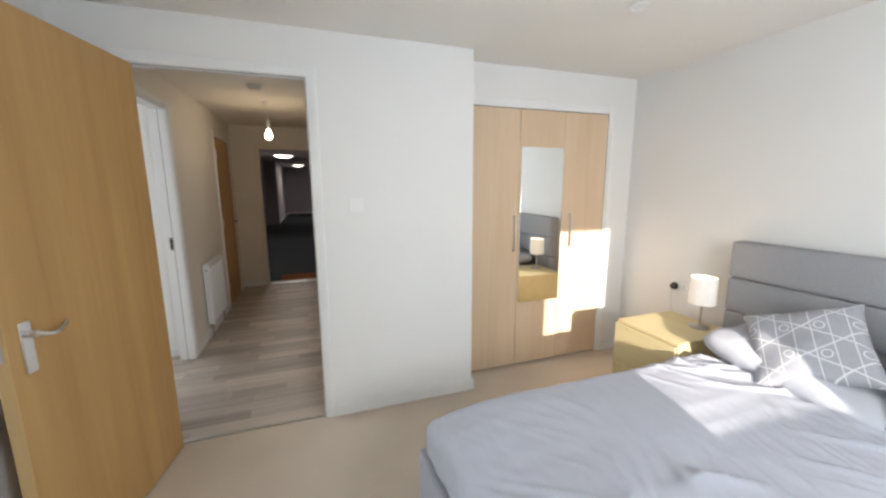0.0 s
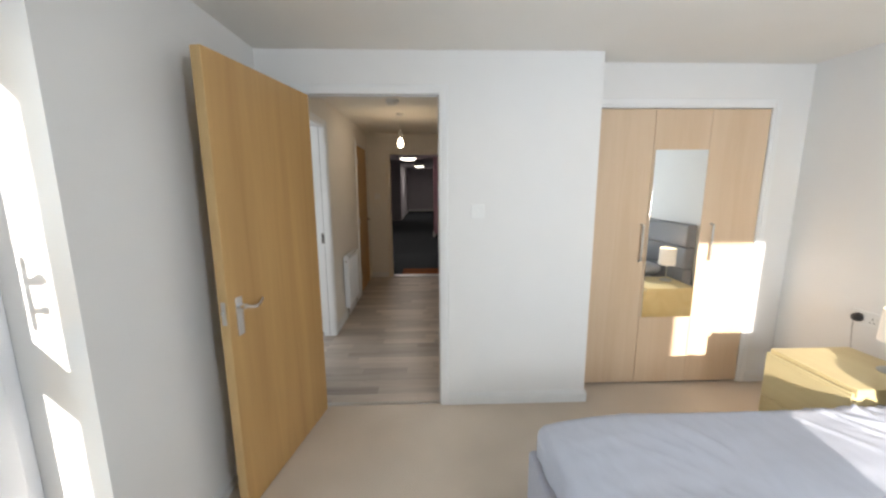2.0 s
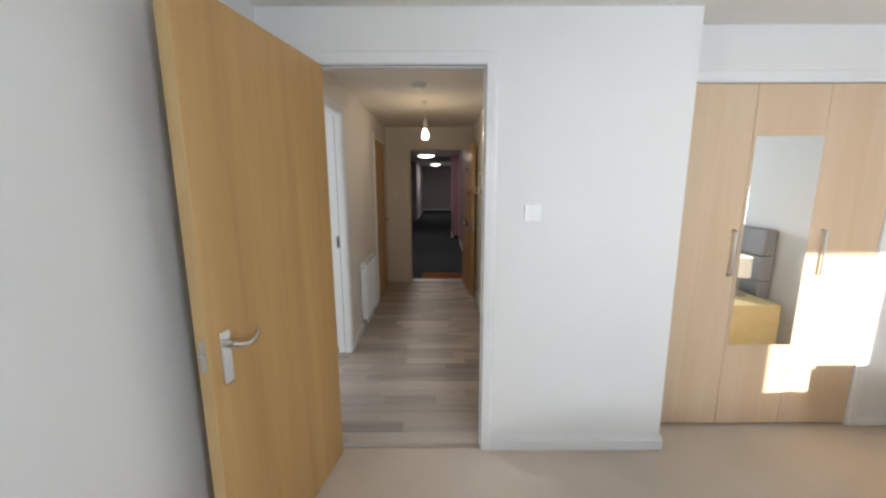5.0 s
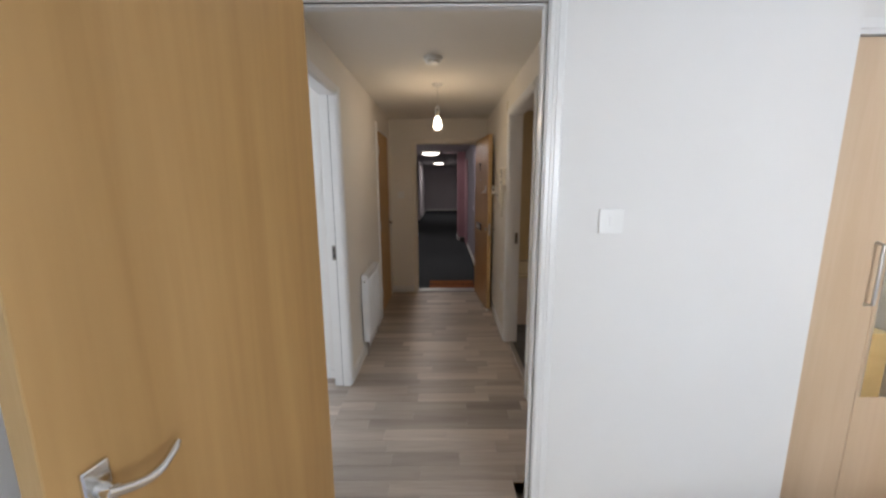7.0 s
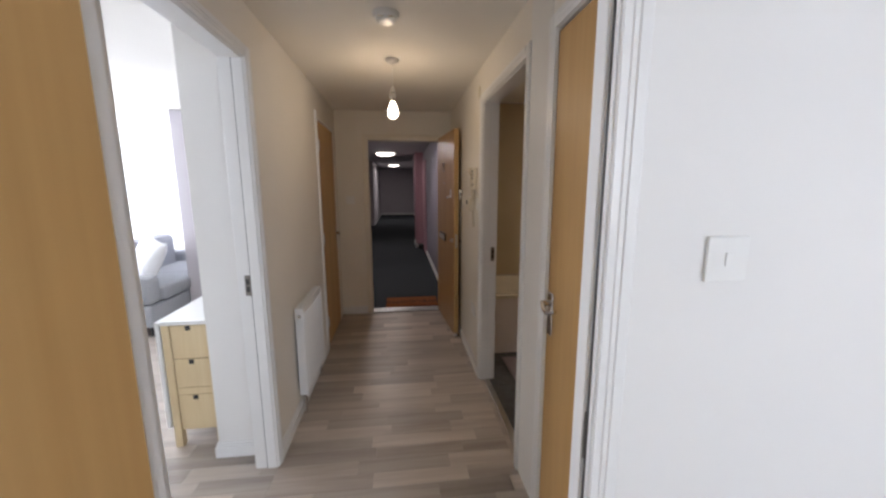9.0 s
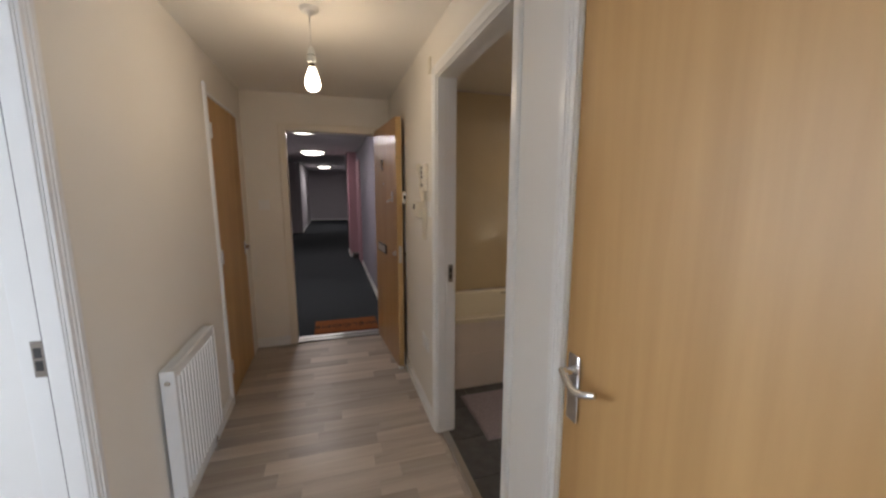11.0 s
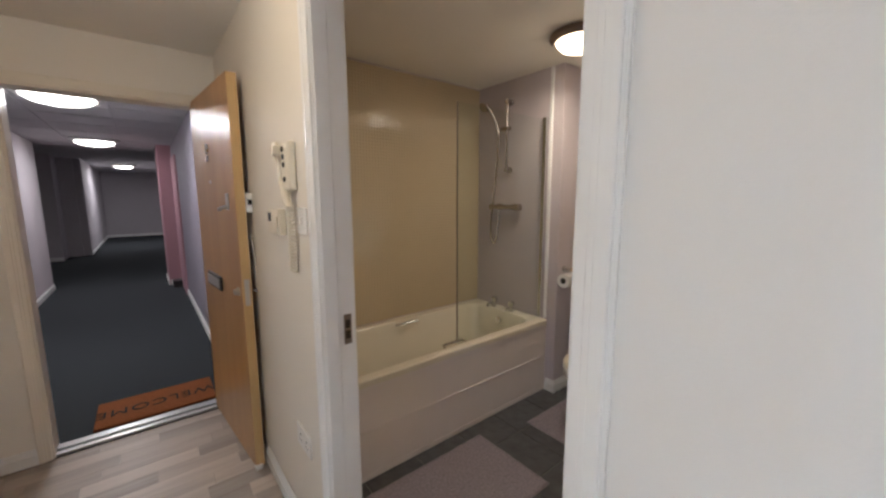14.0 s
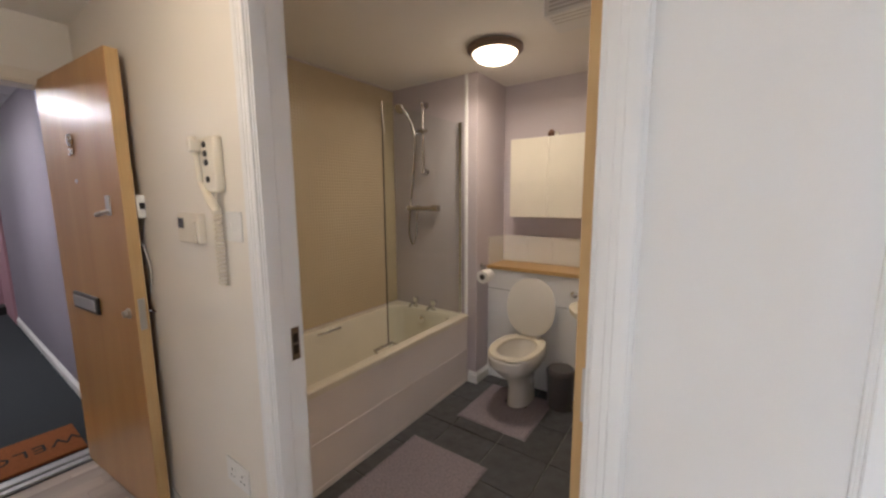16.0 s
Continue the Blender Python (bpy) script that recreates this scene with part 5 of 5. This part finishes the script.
def toilet():
    cy = 1.935
    top = thing("toilet", "white toilet with its lid raised", "toilet")

    def oval(cx, rx, ry, z, sq=2.3, n=40):
        pts = []
        for k in range(n):
            a = 2 * math.pi * k / n
            c, s = math.cos(a), math.sin(a)
            pts.append((cx + rx * math.copysign(abs(c) ** (2 / sq), c), cy + ry * math.copysign(abs(s) ** (2 / sq), s), z))
        return pts

    bm = bmesh.new()
    loft(bm, [oval(2.985, 0.165, 0.084, 0.004), oval(2.985, 0.160, 0.080, 0.05), oval(2.98, 0.155, 0.074, 0.14), oval(2.965, 0.175, 0.084, 0.20), oval(2.93, 0.235, 0.135, 0.27),
              oval(2.905, 0.278, 0.175, 0.33), oval(2.90, 0.283, 0.18, 0.385), oval(2.90, 0.276, 0.174, 0.395), oval(2.885, 0.205, 0.128, 0.394), oval(2.885, 0.19, 0.115, 0.36), oval(2.90, 0.12, 0.08, 0.24), oval(2.91, 0.06, 0.05, 0.2)], True, True)
    part("pan", bm, "ceramic", top)
    bm = bmesh.new()
    loft(bm, [oval(2.89, 0.195, 0.120, 0.398), oval(2.90, 0.270, 0.176, 0.398), oval(2.90, 0.277, 0.182, 0.405), oval(2.90, 0.270, 0.176, 0.417), oval(2.89, 0.215, 0.135, 0.417), oval(2.89, 0.195, 0.120, 0.410), oval(2.89, 0.195, 0.120, 0.398)], False)
    part("seat", bm, "tub", top, "cream toilet seat")
    bm = bmesh.new()
    lid = []
    for d, g in ((0.0, 0.92), (0.004, 1.0), (0.014, 1.0), (0.020, 0.9)):
        pts = []
        for k in range(40):
            a = 2 * math.pi * k / 40
            h = 0.205 + 0.205 * g * math.sin(a) * 0.98
            y = cy + 0.178 * g * math.copysign(abs(math.cos(a)) ** 0.85, math.cos(a))
            pts.append((3.10 + 0.065 * h / 0.41 + d - 0.01, y, 0.425 + h))
        lid.append(pts)
    loft(bm, lid, True, True)
    part("lid", bm, "ceramic", top)
    for s in (-0.075, 0.075):
        bm = bmesh.new()
        tube(bm, [(3.105, cy + s, 0.397), (3.105, cy + s, 0.452)], 0.010, 12)
        part("hinge", bm, "satin", top)
    for ob in top.children:
        wide = 1.0 if ob.name.split(".")[0] == "lid" else 0.92
        ob.data.transform(Matrix.Translation((3.10, cy, 0)) @ Matrix.Diagonal((0.90, wide, 1.0, 1.0)) @ Matrix.Translation((-3.10, -cy, 0)))


toilet()


def wall_cabinet():
    x0, x1, y0, y1, z0, z1 = 3.32, 3.449, 1.622, 2.198, 1.249, 1.820
    top = thing("wall_cabinet", "cream-white two-door bathroom wall cabinet", "cabinet")
    part("body", boxes(((x0 + 0.019, y0, z0 + 0.004), (x1, y1, z1 - 0.002)), bevel=0.001), "cream_plastic", top)
    ym = (y0 + y1) / 2
    for a, b in ((y0, ym - 0.0015), (ym + 0.0015, y1)):
        part("door", boxes(((x0, a, z0), (x0 + 0.018, b, z1)), bevel=0.0018), "cream_plastic", top)


wall_cabinet()
ornament = thing("ornament", "small brown and white ornament on the wall cabinet", "ornament", place=Matrix.Translation((3.365, 1.907, 1.818)))
bm = bmesh.new()
lathe(bm, [(0.012, 0.0), (0.024, 0.012), (0.026, 0.03), (0.012, 0.05), (0.0, 0.055)], sides=16)
part("body", bm, "brown", ornament)
bm = bmesh.new()
lathe(bm, [(0.010, 0.0), (0.016, 0.010), (0.015, 0.03), (0.0, 0.04)], (0.0, -0.036, 0), sides=14)
part("side_piece", bm, "ceramic", ornament)


def roll_holder():
    top = thing("toilet_roll_holder", "chrome holder with a paper roll on the wall", "toilet roll")
    bm = bmesh.new()
    lathe(bm, [(0.022, 0), (0.022, 0.008), (0.010, 0.012), (0.008, 0.04)], (3.085, 2.31, 0.895), 16, turn=Matrix.Rotation(radians(90), 4, "X"))
    tube(bm, [(3.085, 2.268, 0.895), (3.085, 2.262, 0.86), (3.085, 2.262, 0.828), (3.020, 2.262, 0.826)], 0.005, 8)
    part("arm", bm, "chrome", top)
    bm = bmesh.new()
    t = Matrix.Rotation(radians(90), 4, "Y")
    lathe(bm, [(0.020, 0.0), (0.047, 0.0), (0.048, 0.003), (0.048, 0.093), (0.047, 0.096), (0.020, 0.096), (0.020, 0.0)], (3.015, 2.262, 0.826), 28, turn=t)
    part("paper_roll", bm, "roll", top, "white paper roll")
    bm = bmesh.new()
    lathe(bm, [(0.0, -0.0012), (0.0205, -0.0012), (0.0205, 0.002)], (3.015, 2.262, 0.826), 20, turn=t)
    part("core", bm, "dark", top)


roll_holder()


def basin():
    top = thing("basin", "white ceramic pedestal washbasin by the bathroom wall", "washbasin")
    cx = 2.68

    def half(rx, ry, z, y0=1.103, n=20):
        return [(cx + rx * math.cos(a), y0 + ry * math.sin(a), z) for a in np.linspace(0, math.pi, n)]

    bm = bmesh.new()
    loft(bm, [half(0.12, 0.20, 0.66), half(0.22, 0.36, 0.74), half(0.275, 0.425, 0.80), half(0.28, 0.43, 0.825), half(0.265, 0.41, 0.83), half(0.22, 0.35, 0.815), half(0.16, 0.26, 0.73), half(0.05, 0.10, 0.70)], True, True)
    part("bowl", bm, "tub", top)
    bm = bmesh.new()
    loft(bm, [half(0.10, 0.20, 0.002), half(0.085, 0.17, 0.3), half(0.11, 0.20, 0.67)], True, True)
    part("pedestal", bm, "ceramic", top)


basin()


def waste_bin():
    top = thing("waste_bin", "dark grey bathroom bin beside the toilet", "bin", place=Matrix.Translation((3.06, 1.685, 0.001)))
    bm = bmesh.new()
    lathe(bm, [(0.080, 0.0), (0.082, 0.01), (0.092, 0.235)], sides=32)
    part("body", bm, "bin", top)
    bm = bmesh.new()
    lathe(bm, [(0.094, 0.236), (0.095, 0.250), (0.082, 0.270), (0.0, 0.278)], sides=32)
    part("lid", bm, "bin", top)


waste_bin()


def mat_thing(name, x0, x1, y0, y1, h, label, seed, notch=None, rot=0.0):
    bm = bmesh.new()
    st = 0.014
    nx, ny = int((x1 - x0) / st), int((y1 - y0) / st)
    grid = {}
    for i in range(nx + 1):
        for j in range(ny + 1):
            x, y = x0 + (x1 - x0) * i / nx, y0 + (y1 - y0) * j / ny
            if notch and x > notch[0] and notch[1] < y < notch[2]:
                continue
            edge = min(i, nx - i, j, ny - j)
            jx, jy = (noise.noise(Vector((x * 60, y * 60, seed))) * 0.005, noise.noise(Vector((x * 60, y * 60, seed + 7))) * 0.005)
            z = 0.002 + h * min(1.0, edge / 1.6) * (0.75 + 0.5 * abs(noise.noise(Vector((x * 70, y * 70, seed + 3)))))
            grid[i, j] = bm.verts.new((x + jx, y + jy, z))
    for i in range(nx):
        for j in range(ny):
            q = [grid.get(k) for k in ((i, j), (i + 1, j), (i + 1, j + 1), (i, j + 1))]
            if all(q):
                bm.faces.new(q)
    ob = finish(name, bm, "bath_mat", False)
    ob.data.shade_smooth()
    sol = ob.modifiers.new("thickness", "SOLIDIFY")
    sol.thickness, sol.offset = 0.003, -1
    return tagged(ob, label, "bath mat")


mat_thing("bath_mat", 1.50, 2.265, 1.800, 2.292, 0.012, "shaggy grey-mauve bath mat beside the bath", 1.0)
mat_thing("pedestal_mat", 2.575, 3.075, 1.73, 2.195, 0.008, "grey-mauve pedestal mat round the toilet foot", 2.0, (2.90, 1.86, 2.01))


def dome_light(name, m, r, rim, glow, label, group=""):
    top = thing(name, label, "ceiling light", group, place=m)
    bm = bmesh.new()
    lathe(bm, [(r * 0.9, 0.0), (r, -0.004), (r, -0.022), (r * 0.86, -0.040), (r * 0.80, -0.040), (r * 0.80, -0.012)], sides=44)
    part("rim", bm, rim, top)
    bm = bmesh.new()
    lathe(bm, [(r * 0.80, -0.034), (r * 0.76, -0.050), (r * 0.62, -0.072), (r * 0.36, -0.088), (0.0, -0.094)], sides=44)
    part("diffuser", bm, glow, top, "glowing frosted glass dome").visible_shadow = False
    return top


dome_light("ceiling_light", Matrix.Translation((2.71, 2.020, H)), 0.158, "rim", "diffuser", "lit bathroom ceiling light with a bronze rim")


def extractor():
    top = thing("extractor_fan", "white extractor fan with slots on the bathroom ceiling", "extractor fan")
    part("case", boxes(((2.30, 1.38, 2.135), (2.50, 1.585, H)), bevel=0.006), "plastic", top)
    for k in range(3):
        part("slot", boxes(((2.2985, 1.40, 2.150 + 0.016 * k), (2.2995, 1.56, 2.157 + 0.016 * k))), "satin", top)
        part("slot", boxes(((2.32 + 0.03 * k, 1.40, 2.1338), (2.33 + 0.03 * k, 1.565, 2.1348))), "satin", top)


extractor()

# ---- corridor ----
for lx, ly, lz in ((0.39, 5.15, 2.225), (0.38, 8.15, 2.225), (0.50, 15.3, 2.36)):
    dome_light("ceiling_light", Matrix.Translation((lx, ly, lz)), 0.275, "plastic", "corridor_lamp", "lit round white corridor ceiling light", "corridor ceiling lights")


def welcome_mat():
    x0, x1, y0, y1 = 0.478, 1.118, 3.765, 4.130
    top = thing("doormat", "orange-brown coir doormat lettered in black", "doormat")
    part("mat", boxes(((x0, y0, -0.003), (x1, y1, 0.012)), bevel=0.004), "coir", top)
    curve = bpy.data.curves.new("lettering", "FONT")
    curve.body, curve.size, curve.align_x, curve.extrude, curve.space_character = "WELCOME", 0.125, "CENTER", 0.0012, 1.12
    tmp = bpy.data.objects.new("lettering", curve)
    scene.collection.objects.link(tmp)
    me = bpy.data.meshes.new_from_object(tmp.evaluated_get(bpy.context.evaluated_depsgraph_get()))
    bpy.data.objects.remove(tmp)
    bpy.data.curves.remove(curve)
    me.materials.clear()
    me.materials.append(M["ink"])
    ob = new("lettering", me)
    ob.parent = top
    ob.matrix_local = pose((x0 + x1) / 2, 3.975, 0.0135, 0, 0, 180)
    ob["label"] = "black printed word WELCOME"


welcome_mat()
# Plain black block for an unidentified dark spot at the pier's foot.
fb = thing("dark_block", "small black block on the corridor floor by the pier", "box")
part("case", boxes(((1.10, 7.98, -0.003), (1.225, 8.20, 0.10)), bevel=0.006), "dark", fb)
pd = thing("door_corridor", "dark door in the corridor recess", "door")
pd["kind"] = "structure"
part("door_leaf", boxes(((1.220, 7.30, 0.002), (1.2435, 8.08, 2.0)), bevel=0.002), "pink", pd)

# ---- living room ----


def gateleg_table():
    x0, x1, y0, y1, h = -0.620, -0.350, 1.430, 2.230, 0.74
    top = thing("gateleg_table", "folded pale birch gateleg table with three drawers", "table")
    # White here stands for sun glare on the top.
    part("tabletop", boxes(((x0, y0, h - 0.022), (x1, y1, h)), bevel=0.003), "trim", top, "tabletop coloured white for strong sun on it")
    for x in (x0 + 0.004, x1 - 0.044):
        for y in (y0 + 0.006, y1 - 0.046):
            part("leg", boxes(((x, y, 0.0), (x + 0.040, y + 0.040, h - 0.023)), bevel=0.002), "pine", top)
    part("side_panel", boxes(((x0 + 0.010, y0 + 0.046, 0.14), (x0 + 0.022, y1 - 0.046, h - 0.023)), ((x1 - 0.022, y0 + 0.046, 0.14), (x1 - 0.010, y1 - 0.046, h - 0.023))), "pine", top)
    for z0, z1 in ((0.525, 0.712), (0.355, 0.520), (0.15, 0.310)):
        d = part("drawer", boxes(((x0 + 0.046, y0 + 0.012, z0), (x1 - 0.046, y0 + 0.030, z1)), bevel=0.002), "pine", top)
        part("finger_hole", boxes((((x0 + x1) / 2 - 0.013, y0 + 0.0105, z1 - 0.028), ((x0 + x1) / 2 + 0.013, y0 + 0.0118, z1 - 0.002)), bevel=0.0004), "dark", d)
    part("drawer_rail", boxes(((x0 + 0.045, y0 + 0.014, 0.312), (x1 - 0.045, y0 + 0.034, 0.352)), bevel=0.001), "pine", top)
    part("drawer_rail", boxes(((x0 + 0.045, y0 + 0.016, 0.10), (x1 - 0.045, y0 + 0.036, 0.148)), bevel=0.001), "pine", top)
    part("drop_leaf", boxes(((x0 - 0.026, y0 + 0.005, 0.12), (x0 - 0.004, y1 - 0.005, h - 0.004)), bevel=0.003), "trim", top, "white hanging drop leaf")


gateleg_table()


def sofa():
    top = thing("sofa", "grey fabric sofa in the bright living room", "sofa")
    x0, x1, y0, y1 = -2.55, -1.70, 3.10, 4.90
    part("base", boxes(((x0, y0, 0.10), (x1, y1, 0.32)), bevel=0.03), "sofa", top)
    part("backrest", boxes(((x0, y0 + 0.18, 0.321), (x0 + 0.22, y1 - 0.18, 0.84)), bevel=0.06), "sofa", top)
    for y in (y0, y1 - 0.18):
        part("armrest", boxes(((x0, y, 0.321), (x1, y + 0.18, 0.60)), bevel=0.05), "sofa", top)
    for y in (y0 + 0.185, (y0 + y1) / 2 + 0.005):
        part("seat_cushion", boxes(((x0 + 0.225, y, 0.322), (x1 + 0.02, y + 0.70, 0.47)), bevel=0.04), "sofa", top)
    for x in (x0 + 0.08, x1 - 0.08):
        for y in (y0 + 0.1, y1 - 0.1):
            bm = bmesh.new()
            tube(bm, [(x, y, 0.0), (x, y, 0.1)], [0.02, 0.028], 12)
            part("foot", bm, "dark", top)


sofa()
pillow("cushion", pose(-1.95, 3.50, 0.70, 20, -62, 30), 0.50, 0.48, 0.20, "cushion_white", "large white cushion propped on the sofa", 6.0, "cushion")


# Unseen window, placed by guess to go with the added daylight lamp.
def living_window():
    top = thing("window_living_room", "wide white living room window, out of view and guessed", "window")
    top["kind"] = "structure"
    x0, x1 = -4.29, -4.22
    bm = bmesh.new()
    for y in (2.202, 3.07, 3.88, 4.748):
        box(bm, (x0, y, 0.452), (x1, y + 0.05, 2.148), 0.003, 1)
    for z in (0.452, 2.098):
        for y in (2.252, 3.12, 3.93):
            box(bm, (x0, y, z), (x1, y + 0.817, z + 0.05), 0.003, 1)
    part("window_frame", bm, "upvc", top)
    for y in (2.25, 3.118, 3.928):
        part("pane", boxes(((x0 + 0.03, y, 0.50), (x0 + 0.045, y + 0.821, 2.10))), "glass", top).visible_shadow = False


living_window()

# ---- floor pieces, last ----


def planks(parent, x0, x1, y0, y1, row, seed, shared):
    rng = random.Random(seed)
    y, k = y0, 0
    while y < y1 - 0.004:
        d = min(row, y1 - y)
        x = x0
        first = rng.uniform(0.15, 0.6)
        while x < x1 - 0.004:
            l = min(first if x == x0 else rng.choice((0.36, 0.48, 0.6)), x1 - x)
            key = (round(l, 3), round(d, 3))
            if key not in shared:
                bm = boxes(((0.0006, 0.0004, -0.0055), (l - 0.0006, d - 0.0004, 0.0)), bevel=0.0005)
                me = bpy.data.meshes.new("plank")
                bm.to_mesh(me)
                bm.free()
                me.materials.append(M["plank"])
                shared[key] = me
            ob = new("plank", shared[key])
            ob.parent = parent
            ob.location = (x, y, 0.0)
            x += l
            k += 1
        y += d


cut = {}
planks(hall_floor, 0.0, HR, 0.05, 3.545, 0.096, 3, cut)
planks(hall_floor, -1.3, 0.0, 0.1, 2.3, 0.096, 5, cut)


def floor_tiles(parent):
    shared = {}
    for i in range(-4, 4):
        for j in range(-3, 4):
            x0, x1 = max(2.476 + 0.305 * i + 0.003, HR + 0.07), min(2.476 + 0.305 * (i + 1) - 0.003, 3.19)
            y0, y1 = max(1.555 + 0.305 * j + 0.003, 1.10), min(1.555 + 0.305 * (j + 1) - 0.003, 2.385)
            if x1 - x0 < 0.03 or y1 - y0 < 0.03:
                continue
            key = (round(x1 - x0, 3), round(y1 - y0, 3))
            if key not in shared:
                bm = boxes(((0, 0, -0.0055), (key[0], key[1], 0.0)), bevel=0.001)
                me = bpy.data.meshes.new("tile")
                bm.to_mesh(me)
                bm.free()
                me.materials.append(M["slate"])
                shared[key] = me
            ob = new("tile", shared[key])
            ob.parent = parent
            ob.location = (x0, y0, 0.0)


floor_tiles(bath_floor)
